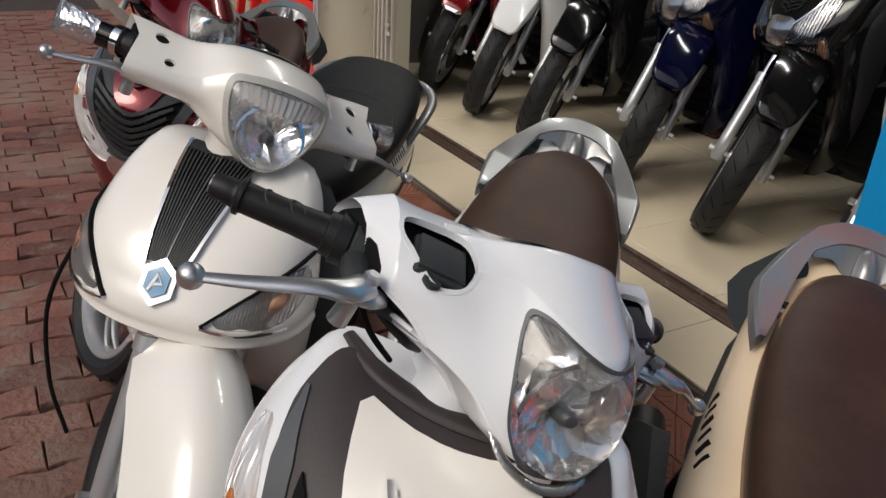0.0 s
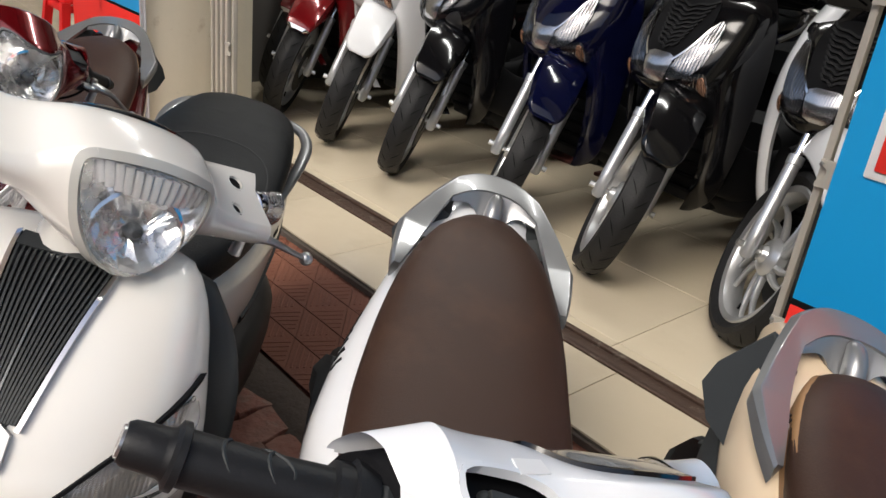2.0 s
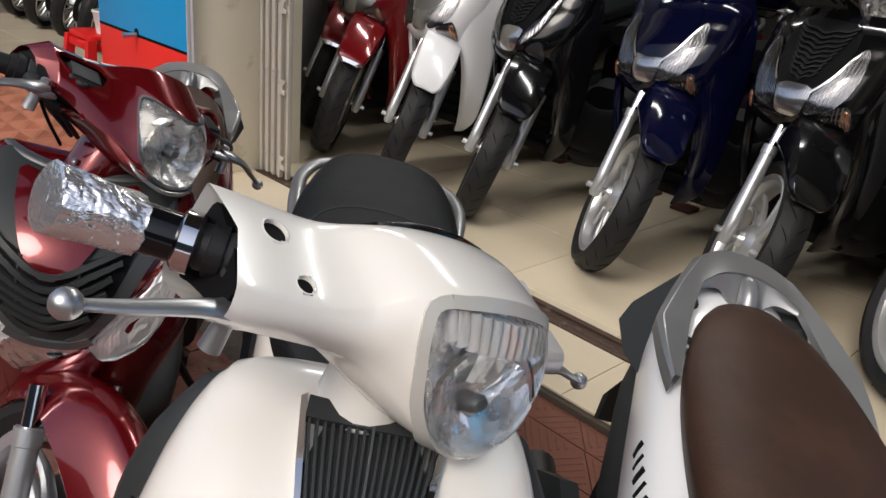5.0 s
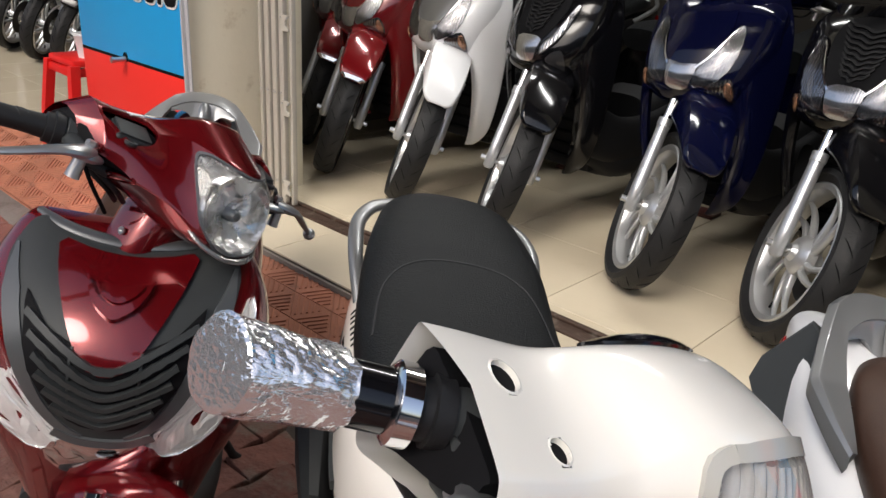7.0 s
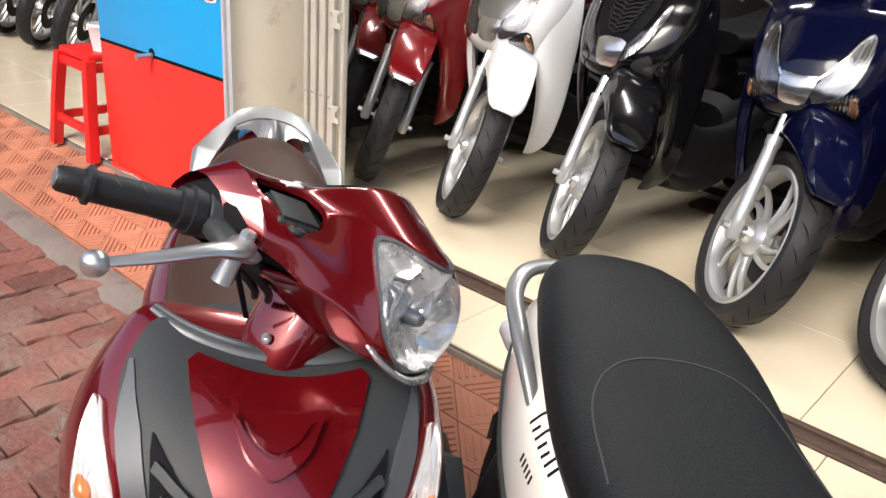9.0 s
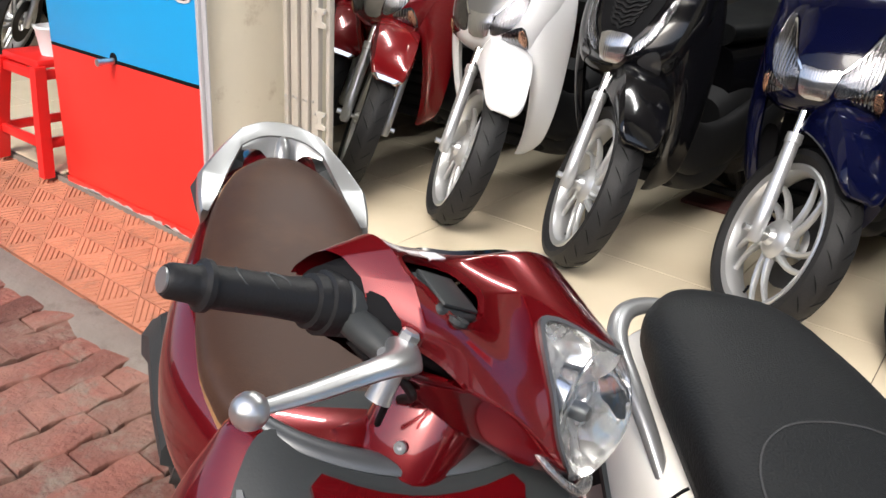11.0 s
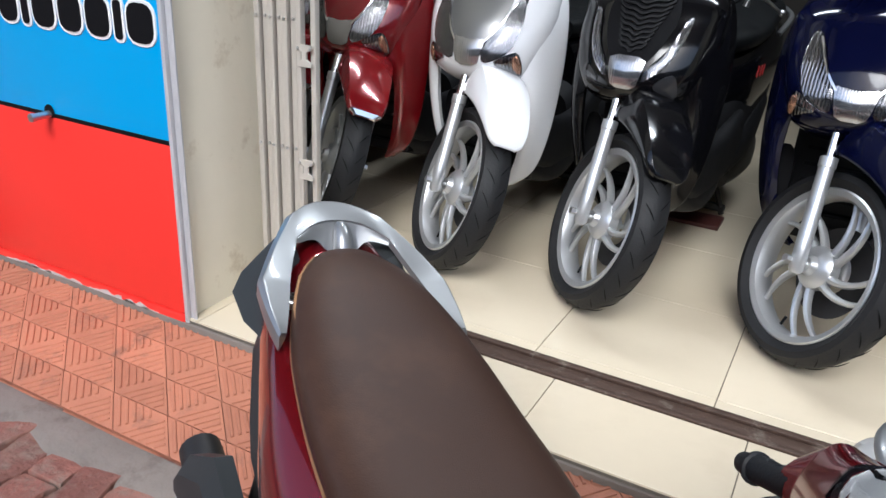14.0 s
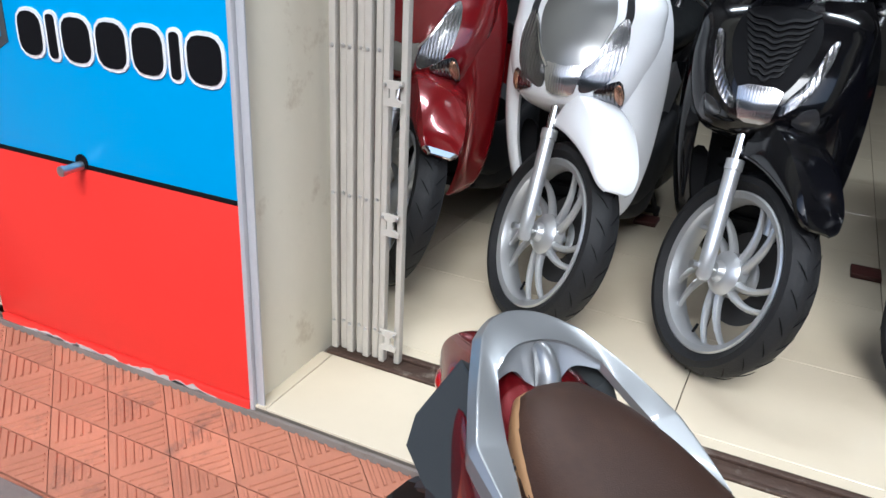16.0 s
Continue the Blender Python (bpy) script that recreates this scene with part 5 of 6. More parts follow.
    mk("lamp_skirt", *tube([(0.985, -0.064, 0.890), (1.040, -0.058, 0.868), (1.062, -0.030, 0.856), (1.066, 0.0, 0.852), (1.062, 0.030, 0.856), (1.040, 0.058, 0.868), (0.985, 0.064, 0.890)], [0.002, 0.005, 0.006, 0.0065, 0.006, 0.005, 0.002], 12, n=30, flat=0.7), TURNLENS, cover, "grey lower lamp edge", m=s)
    inset = [[(x + (0.885 - x) * 0.18 if abs(y) > 0.09 else 0.885, y, z + (0.92 - z) * 0.28) for x, y, z in row] for row in grid]
    for sd in (-1, 1):
        rows_ = [row for row in inset if row[0][1] * sd > 0.09]
        # a near-black body stands in for the shade under the skin
        well = mk("switch_well", *net(rows_, None, None, 2, caps=True), INKSHADE, cover, "dark space inside the cover", m=s)
        for ring, ax in ((tops[sd], "z"), (fronts[sd], "x")):
            lip_ = [tuple(p) for p in rounded(ring, 2)]
            if ax == "x":
                lip_ = [p for p in lip_ if abs(p[0]) < 0.188]
                k0 = max(range(len(lip_)), key=lambda i: (Vector(lip_[i]) - Vector(lip_[i - 1])).length)
                lip_ = lip_[k0:] + lip_[:k0]
            else:
                lip_.append(lip_[0])
            mk("hole_lip", *ribbon(t, lip_, 0.0045, ax, 0.0008, 0.006), paint, cover, m=s)
        tank = part("brake_reservoir", bevel_box(-0.024, -0.026, -0.030, 0.022, 0.027, 0.005, 0.005, 3), PLASTIC, well, "black fluid reservoir")
        cap = part("reservoir_cap", bevel_box(-0.021, -0.023, 0.005, 0.019, 0.024, 0.0085, 0.0015), PLASTIC, well)
        for piece_ in (tank, cap):
            piece_.data.transform(s @ pose(0.916, sd * 0.129, 0.951, 0, 14, sd * 14))
        mk("eyelet", *moved(revolve([(0, 0.004), (0.004, 0.009), (0.008, 0.009), (0.008, 0.004), (0, 0.004)], 14, "z"), s @ pose(0.940, sd * 0.142, 0.940)), PLASTIC, well)
        mk("mirror_plug", *moved(revolve([(0, 0.006), (0.002, 0.006), (0.003, 0.004), (0.003, 0)], 12, "z"), s @ pose(0.876, sd * 0.150, 0.966)), BLACK, well)
    mk("sticker", *patch(t, [(0.878, -0.096), (0.890, -0.098), (0.888, -0.122), (0.876, -0.120)], "z", lift=0.001, sink=0.0005, rings=2, cuts=0), WHITEINK, cover, "small white sticker", m=s)
    window = [(0.842, -0.080), (0.840, 0.080), (0.866, 0.082), (0.900, 0.050), (0.908, 0.0), (0.900, -0.050), (0.866, -0.082)]
    dial = mk("meter", *patch(t, window, "z", lift=0.001, dome=0.001, sink=0.003), DIALGREY, cover, "pale grey meter face", m=s)
    glass = mk("meter_window", *patch(t, window, "z", lift=0.003, dome=0.003, sink=0.002), GLASS, dial, "clear meter window", m=s)
    glass.visible_shadow = False
    mk("meter_rim", *ribbon(t, window + [window[0]], 0.005, "z", 0.003, 0.003, n=60), BLACK, dial, m=s)
    grips(b, s, (0.864, 0.188, 0.914), (0.812, 0.306, 0.898), (0.920, 0.323, 0.874), pivot=(0.930, 0.188, 0.916))
    return b


# ---- the rounded white scooter with a ribbed front strip ----
def rounded_scooter(m, label, steer, lean=0.0):
    b = thing("scooter", label, "scooter", m @ pose(0, 0, 0, lean, 0, 0), group="scooters parked outside")
    s = steering(steer, (0.89, 0, 0.85))
    axle = (1.235, 0, 0.27)
    wheel(b, s @ Matrix.Translation(axle), 0.27, 0.20, 0.085, 5)
    rear_wheel(b, Matrix.Translation((0, 0, 0.26)), 0.26, 0.18, 0.11)
    fork(b, s, axle, 26, 0.075, 0.30, 0.46)
    fender(b, s, axle, 0.330, 0.108, 8, 140, PEARL, "pearl white front mudguard", 0.12, 0.3)
    body_rows = [(0.62, 0.50, 0.10, 0.12, 0.16, 3.2), (0.48, 0.53, 0.150, 0.13, 0.17, 3.2), (0.27, 0.57, 0.170, 0.115, 0.18, 2.8), (0.06, 0.60, 0.158, 0.090, 0.16, 2.6), (-0.06, 0.622, 0.128, 0.078, 0.12, 2.5), (-0.13, 0.635, 0.09, 0.06, 0.08, 2.4), (-0.165, 0.64, 0.04, 0.03, 0.04, 2.2)]
    piece = loft_x(body_rows, 30, 36)
    body = mk("body", *piece, PEARL, b, "pearl white rear bodywork")
    t = tree_of(piece)
    for sd, ax in ((1, "y"), (-1, "-y")):
        # two lines of small bars, from the tail forward
        for k, tall in enumerate((1, 0.5, 1, 0.55, 0.5, 0.9, 0.7)):
            x = 0.195 + 0.0165 * k
            zz = 0.628 - 0.05 * (x - 0.195)
            mk("mark", *ribbon(t, [(x + 0.003, zz + 0.024 * tall), (x, zz)], 0.0050, ax, 0.0012, 0.001, n=5), INKSHADE, body, "thin dark lettering bar")
        for k in range(5):
            x = 0.222 + 0.011 * k
            mk("mark", *ribbon(t, [(x + 0.002, 0.600), (x, 0.586)], 0.0040, ax, 0.0012, 0.001, n=4), INKSHADE, body, "thin dark lettering bar")
        mk("side_trim", *ribbon(t, [(0.44, 0.47), (0.22, 0.50), (0.0, 0.56), (-0.18, 0.63)], 0.02, ax, 0.006, 0.002, n=24), PLASTIC, body, "black side trim strip")
    mk("tail_lamp", *loft_x([(-0.11, 0.62, 0.085, 0.04, 0.05, 2.4), (-0.15, 0.62, 0.068, 0.035, 0.045, 2.3), (-0.178, 0.62, 0.035, 0.02, 0.03, 2.2)], 10, 20), TAILRED, b, "red tail lamp lens")
    rows = [(0.66, 0.645, 0.07, 0.03, 0.08, 2.6), (0.57, 0.665, 0.125, 0.042, 0.08, 2.7), (0.42, 0.675, 0.160, 0.046, 0.08, 2.7), (0.28, 0.685, 0.165, 0.050, 0.08, 2.7), (0.16, 0.712, 0.160, 0.058, 0.08, 2.7), (0.04, 0.728, 0.144, 0.060, 0.07, 2.6), (-0.05, 0.736, 0.118, 0.054, 0.06, 2.5), (-0.105, 0.736, 0.070, 0.034, 0.045, 2.3)]
    seat(b, rows, BLACKSEAT, None, "black grained vinyl seat", [(0.40, -0.145), (0.27, -0.13), (0.215, -0.085), (0.20, 0), (0.215, 0.085), (0.27, 0.13), (0.40, 0.145)])
    for sd in (-1, 1):
        mk("grab_rail", *tube([(0.16, sd * 0.150, 0.630), (0.11, sd * 0.163, 0.668), (0.05, sd * 0.171, 0.698), (-0.01, sd * 0.170, 0.720), (-0.055, sd * 0.148, 0.736), (-0.08, sd * 0.110, 0.742), (-0.09, sd * 0.06, 0.744)], [0.011, 0.013, 0.0145, 0.0145, 0.0145, 0.0145, 0.013], 16, n=34, flat=0.75), RACKSILVER, b, "silver-painted grab handle")
        mk("tail_indicator", *moved(loft_x([(-0.05, 0, 0.012, 0.014, 0.014, 2.4), (0.0, 0, 0.032, 0.03, 0.03, 2.2), (0.05, 0, 0.02, 0.02, 0.02, 2.2)], 10, 14), pose(-0.11, sd * 0.095, 0.585, 0, 0, sd * -30)), REFLECTOR, b, "clear ribbed rear indicator")
    mk("floorboard", *loft_x([(0.42, 0.30, 0.14, 0.06, 0.07, 4), (0.62, 0.27, 0.18, 0.05, 0.07, 4), (0.85, 0.27, 0.18, 0.05, 0.07, 4), (0.98, 0.33, 0.15, 0.05, 0.06, 4)], 16, 24), PLASTIC, b, "dark plastic floorboard")
    mk("neck_cover", *loft_z([(0.30, 0.89, 0.14, 0.05, 0.05, 3), (0.50, 0.905, 0.232, 0.06, 0.06, 2.6), (0.60, 0.905, 0.240, 0.06, 0.06, 2.5), (0.68, 0.90, 0.228, 0.06, 0.06, 2.5), (0.75, 0.89, 0.198, 0.05, 0.04, 2.4), (0.795, 0.88, 0.155, 0.04, 0.04, 2.2), (0.812, 0.875, 0.10, 0.03, 0.03, 2.2)], 20, 28), PLASTIC, b, "charcoal plastic inner leg shield")
    mk("cable", *tube([(0.98, -0.07, 0.80), (1.04, -0.16, 0.72), (1.12, -0.215, 0.56), (1.15, -0.20, 0.40), (1.17, -0.15, 0.30)], 0.004, 8, n=26), INKSHADE, b, "thin black speedometer cable")
    mk("steering_shroud", *loft_z([(0.76, 0.915, 0.065, 0.055, 0.05, 2.4), (0.83, 0.905, 0.06, 0.05, 0.05, 2.4), (0.90, 0.90, 0.055, 0.05, 0.05, 2.4)], 8, 20), PEARL, b, "white steering shroud", m=s)
    power_unit(b)
    rear_guard(b, -0.05, 0.10)
    sidestand(b)
    mk("lower_shield", *loft_z([(0.28, 0.90, 0.15, 0.05, 0.05, 2.8), (0.45, 0.92, 0.195, 0.09, 0.06, 2.6), (0.60, 0.94, 0.205, 0.12, 0.06, 2.4)], 14, 40), PEARL, b, "pearl white lower leg shield")
    rows = [(0.566, 0.985, 0.190, 0.14, 0.07, 2.4), (0.571, 0.99, 0.205, 0.162, 0.07, 2.3), (0.60, 1.00, 0.213, 0.178, 0.08, 2.3), (0.66, 0.985, 0.207, 0.170, 0.08, 2.4), (0.71, 0.965, 0.196, 0.152, 0.07, 2.5), (0.755, 0.94, 0.183, 0.124, 0.06, 2.6), (0.79, 0.92, 0.167, 0.092, 0.05, 2.7), (0.812, 0.908, 0.150, 0.062, 0.04, 2.8), (0.824, 0.90, 0.130, 0.040, 0.03, 2.8), (0.829, 0.896, 0.10, 0.024, 0.02, 2.6), (0.831, 0.894, 0.04, 0.010, 0.01, 2.4)]
    piece = loft_z(rows, 44, 48)
    apron = mk("front_apron", *piece, PEARL, b, "pearl white rounded front leg shield")
    t = tree_of(piece)
    strip_o = [(-0.068, 0.823), (0.068, 0.823), (0.031, 0.685), (-0.031, 0.685)]
    strip_ = mk("grille", *patch(t, strip_o, lift=0.003, sink=0.004, rings=6, cuts=1, centre=(0, 0.72)), PLASTIC, apron, "black ribbed front strip")
    for k in range(17):
        u = -1 + k / 8
        mk("rib", *ribbon(t, [(u * 0.060, 0.815), (u * 0.045, 0.765), (u * 0.028, 0.69)], 0.0036, lift=0.0085, sink=0.0, n=14), PLASTIC, strip_)
    mk("strip_cap", *ribbon(t, [(-0.064, 0.8195), (-0.03, 0.8195), (0.0, 0.8195), (0.03, 0.8195), (0.064, 0.8195)], 0.010, lift=0.009, sink=0.001, n=16), PLASTIC, strip_, "smooth black top edge")
    mk("strip_seam", *ribbon(t, [(0.0, 0.817), (0.0, 0.765), (0.0, 0.69)], 0.0030, lift=0.0095, sink=0.0, n=14), TRIMGREY, strip_, "grey centre line")
    for sd in (-1, 1):
        mk("edge_trim", *ribbon(t, [(sd * 0.069, 0.823), (sd * 0.052, 0.765), (sd * 0.034, 0.685)], 0.007, lift=0.010, sink=0.002, n=16), CHROME, apron, "chrome edge strip")
    for r, lf, mt, lb in ((0.033, 0.010, STEEL, "chrome six-sided badge frame"), (0.022, 0.014, BADGEBLUE, "plain blue badge field")):
        mk("badge", *patch(t, [(a, 0.665 + c) for a, c in hexa(r)], lift=lf, sink=0.002, rings=3, cuts=0), mt, apron, lb, smooth=20)
    mk("badge", *ribbon(t, [(-0.009, 0.652), (0.0, 0.676), (0.010, 0.665), (-0.006, 0.662)], 0.006, lift=0.0165, sink=0.0), WHITEINK, apron, "white badge stroke")
    for sd in (-1, 1):
        ind = [(sd * 0.086, 0.622), (sd * 0.135, 0.662), (sd * 0.192, 0.708), (sd * 0.206, 0.66), (sd * 0.190, 0.618)]
        lp = mk("indicator", *patch(t, ind, lift=0.003, sink=0.003, cuts=1), TURNLENS, apron, "grey ribbed indicator reflector")
        mk("indicator_bulb", *patch(t, [(sd * 0.165, 0.665), (sd * 0.185, 0.675), (sd * 0.188, 0.65), (sd * 0.168, 0.64)], lift=0.005, dome=0.003, sink=0.001, rings=3), COPPER, lp, "copper bulb shade")
        ln = mk("lens", *patch(t, ind, lift=0.007, dome=0.006, sink=0.001), GLASS, lp, "clear indicator lens")
        ln.visible_shadow = False
        mk("bezel", *ribbon(t, [(sd * 0.083, 0.621), (sd * 0.135, 0.666), (sd * 0.195, 0.713)], 0.005, lift=0.008, sink=0.002, n=14), INKSHADE, lp, "thin dark rim")
        mk("bezel", *ribbon(t, [(sd * 0.083, 0.619), (sd * 0.14, 0.612), (sd * 0.194, 0.614)], 0.005, lift=0.008, sink=0.002, n=14), CHROME, lp, "thin chrome rim")
    ys = (0.0, 0.045, 0.087, 0.116, 0.150, 0.190, 0.218)
    upper = [
        [(0.845, 0.885), (0.845, 0.885), (0.845, 0.885), (0.840, 0.885), (0.835, 0.884), (0.828, 0.880), (0.822, 0.876)],
        [(0.835, 0.955), (0.835, 0.955), (0.835, 0.953), (0.833, 0.952), (0.830, 0.953), (0.826, 0.955), (0.822, 0.955)],
        [(0.890, 0.998), (0.888, 0.995), (0.882, 0.984), (0.868, 0.964), (0.862, 0.951), (0.858, 0.948), (0.854, 0.947)],
        [(0.982, 0.988), (0.978, 0.985), (0.962, 0.973), (0.946, 0.944), (0.936, 0.927), (0.929, 0.923), (0.923, 0.921)],
    ]
    lower = [
        [(1.012, 0.945), (1.005, 0.945), (0.978, 0.944), (0.957, 0.926), (0.945, 0.914), (0.937, 0.911), (0.930, 0.909)],
        [(1.030, 0.895), (1.016, 0.898), (0.980, 0.908), (0.958, 0.906), (0.943, 0.899), (0.935, 0.896), (0.928, 0.894)],
        [(1.022, 0.848), (1.002, 0.858), (0.966, 0.880), (0.945, 0.886), (0.930, 0.883), (0.920, 0.881), (0.911, 0.879)],
        [(0.970, 0.834), (0.962, 0.842), (0.936, 0.860), (0.912, 0.870), (0.894, 0.870), (0.880, 0.867), (0.870, 0.865)],
        [(0.900, 0.838), (0.898, 0.842), (0.888, 0.856), (0.874, 0.864), (0.860, 0.864), (0.848, 0.863), (0.840, 0.863)],
    ]
    grid = across(ys, *upper, *lower)
    vv, ff = net(grid, {1: 3, 3: 2, 6: 2}, None, 4)
    # the ends are cut at a slant, longer ahead than behind
    slant = lambda v: (v[0], v[1] + math.copysign(max(0, (abs(v[1]) - 0.12) / 0.10) * 0.30 * (v[0] - 0.868), v[1]), v[2])
    piece = ([slant(v) for v in vv], ff)
    t = tree_of(piece)
    lamp = [(-0.086, 0.968), (-0.045, 0.980), (0, 0.984), (0.045, 0.980), (0.086, 0.968), (0.086, 0.935), (0.068, 0.888), (0.038, 0.852), (0, 0.840), (-0.038, 0.852), (-0.068, 0.888), (-0.086, 0.935)]
    skin = cut_skin(piece, t, lamp)
    holes = [(0.864, 0.181, 0.0125), (0.917, 0.170, 0.0090)]
    circle = lambda x, y, r: [(x + r * math.cos(q), y + r * math.sin(q)) for q in np.linspace(0, 2 * math.pi, 19)[:-1]]
    for sd in (-1, 1):
        for x, y, r in holes:
            skin = cut_skin(skin, t, circle(x, sd * y, r), 1.0, "z")
    cover = mk("handlebar_cover", *skin, PEARL, b, "pearl white handlebar cover", m=s, smooth=35)
    headlamp(cover, s, t, lamp, (0, 0.905), 0.05, 0.012, LENSRIM)
    for sd in (-1, 1):
        for x, y, r in holes:
            loops = [[onto(t, *p, "z", lift) for p in circle(x, sd * y, q)] for q, lift in ((r * 1.10, 0.0002), (r * 0.96, 0.0008), (r * 0.92, -0.002), (r * 0.91, -0.005))]
            hole = mk("mirror_hole", *bridge(loops, caps=False), PEARL, cover, "round mirror hole with a white wall", m=s)
            # shallow black disc: the hole's depth shade is put into its colour
            mk("hole_floor", *bridge([[onto(t, *p, "z", lift) for p in circle(x, sd * y, r * 0.95)] for lift in (-0.0035, -0.0065)]), INKSHADE, hole, "dark bottom of the hole", m=s)
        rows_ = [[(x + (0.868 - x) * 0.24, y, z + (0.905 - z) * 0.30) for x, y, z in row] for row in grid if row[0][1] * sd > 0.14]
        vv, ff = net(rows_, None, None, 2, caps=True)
        # black plug in place of the shaded inside of the open end
        mk("cover_end", [slant((v[0], v[1] * 0.985, v[2])) for v in vv], ff, INKSHADE, cover, "dark plug painted as the shade inside the cover's end", m=s)
    mk("meter", *patch(t, [(0.84, -0.085), (0.835, 0.085), (0.87, 0.08), (0.885, 0), (0.87, -0.08)], "z", lift=0.003, dome=0.006, sink=0.003), BLACK, cover, "glossy dark meter window", m=s)
    grips(b, s, (0.860, 0.212, 0.914), (0.788, 0.322, 0.892), (0.910, 0.338, 0.876), wrapped=True)
    return b


# ---- the tall-wheeled scooters inside the shop ----
def tall_scooter(m, paint, name, front, label, steer, group, centre="grille", shield=None, lean=0.0, wide=True):
    b = thing("scooter", label, "scooter", m @ pose(0, 0, 0, lean, 0, 0), group=group)
    s = steering(steer, (1.02, 0, 0.85))
    axle = (1.335, 0, 0.283)
    shield = shield or paint
    wheel(b, s @ Matrix.Translation(axle), 0.283, 0.220, 0.10, 5)
    rear_wheel(b, Matrix.Translation((0, 0, 0.283)), 0.283, 0.205, 0.12)
    fork(b, s, axle, 26, 0.085, 0.30, 0.52)
    beak_fender(b, s, axle, front, name + " front mudguard", paint is DARKRED)
    piece = loft_x([(0.55, 0.56, 0.11, 0.13, 0.20, 3.2), (0.38, 0.58, 0.165, 0.14, 0.22, 3.2), (0.15, 0.62, 0.185, 0.13, 0.22, 3.0), (-0.1, 0.67, 0.175, 0.11, 0.20, 2.8), (-0.3, 0.71, 0.125, 0.085, 0.13, 2.6), (-0.46, 0.735, 0.06, 0.05, 0.07, 2.4)], 26, 32)
    body = mk("body", *piece, paint, b, name + " rear bodywork")
    tb = tree_of(piece)
    for sd, ax in ((1, "y"), (-1, "-y")):
        for x in (0.30, 0.262, 0.230):
            mk("mark", *ribbon(tb, [(x, 0.605), (x - 0.018, 0.645)], 0.016, ax, 0.002, 0.001, n=6), REDINK if paint is BLACK else INKSHADE, body, "plain lettering bar")
        if shield is WHITE:
            mk("flash", *patch(tb, [(0.53, 0.55), (0.42, 0.67), (0.39, 0.60), (0.44, 0.50), (0.47, 0.42), (0.52, 0.44)], ax, lift=0.016, sink=0.004, cuts=0), GREY, body, "silver-grey side flash")
    mk("tail_lamp", *loft_x([(-0.44, 0.72, 0.08, 0.04, 0.04, 2.4), (-0.50, 0.72, 0.05, 0.025, 0.03, 2.2)], 8, 18), TAILRED, b)
    seat(b, [(0.56, 0.74, 0.09, 0.03, 0.06, 2.6), (0.42, 0.75, 0.15, 0.04, 0.06, 2.7), (0.2, 0.755, 0.165, 0.045, 0.06, 2.7), (-0.05, 0.79, 0.15, 0.05, 0.06, 2.6), (-0.3, 0.82, 0.10, 0.04, 0.05, 2.4), (-0.36, 0.82, 0.05, 0.02, 0.03, 2.2)], BLACKSEAT, None, "black vinyl seat")
    for sd in (-1, 1):
        mk("grab_rail", *tube([(-0.05, sd * 0.16, 0.73), (-0.25, sd * 0.16, 0.79), (-0.43, sd * 0.06, 0.82)], 0.012, 10, n=14), RACKSILVER, b)
        mk("side_cowl", *tube([(0.6, sd * 0.165, 0.30), (0.3, sd * 0.175, 0.36), (0.0, sd * 0.16, 0.46)], [0.022, 0.034, 0.022], 14, n=12, flat=2.2), DARKPLASTIC, b, "black lower side cover")
    mk("lower_body", *loft_x([(0.62, 0.36, 0.13, 0.14, 0.10, 3.4), (0.45, 0.40, 0.165, 0.18, 0.13, 3.4), (0.20, 0.44, 0.175, 0.18, 0.14, 3.2), (-0.05, 0.50, 0.165, 0.16, 0.12, 3.0), (-0.28, 0.58, 0.13, 0.12, 0.09, 2.8)], 20, 28), DARKPLASTIC, b, "black lower side panels")
    for sd in (-1, 1):
        mk("sill", *loft_x([(0.42, 0.40, 0.03, 0.10, 0.10, 3), (0.65, 0.36, 0.035, 0.09, 0.10, 3), (0.90, 0.37, 0.035, 0.10, 0.10, 3), (1.04, 0.42, 0.03, 0.12, 0.10, 3)], 14, 18), DARKPLASTIC, b, "black footboard side", m=Matrix.Translation((0, sd * 0.165, 0)))
    mk("floorboard", *loft_x([(0.45, 0.30, 0.15, 0.06, 0.08, 4), (0.65, 0.27, 0.19, 0.05, 0.08, 4), (0.88, 0.28, 0.19, 0.05, 0.08, 4), (1.0, 0.34, 0.16, 0.06, 0.08, 4)], 14, 24), DARKPLASTIC, b, "black plastic floorboard")
    mk("radiator", *loft_z([(0.24, 0.97, 0.14, 0.03, 0.05, 4), (0.42, 0.985, 0.15, 0.03, 0.05, 4), (0.62, 0.985, 0.15, 0.04, 0.05, 4)], 8, 24), DARKPLASTIC, b, "black inner front panel")
    for k in range(6):
        box("fin", 1.003, -0.11, 0.28 + 0.05 * k, 1.022, 0.11, 0.292 + 0.05 * k, INKSHADE, b, 0.002)
    power_unit(b)
    rear_guard(b)
    # leg shield with its two legs down to the floorboard
    for sd in (-1, 1):
        rows = []
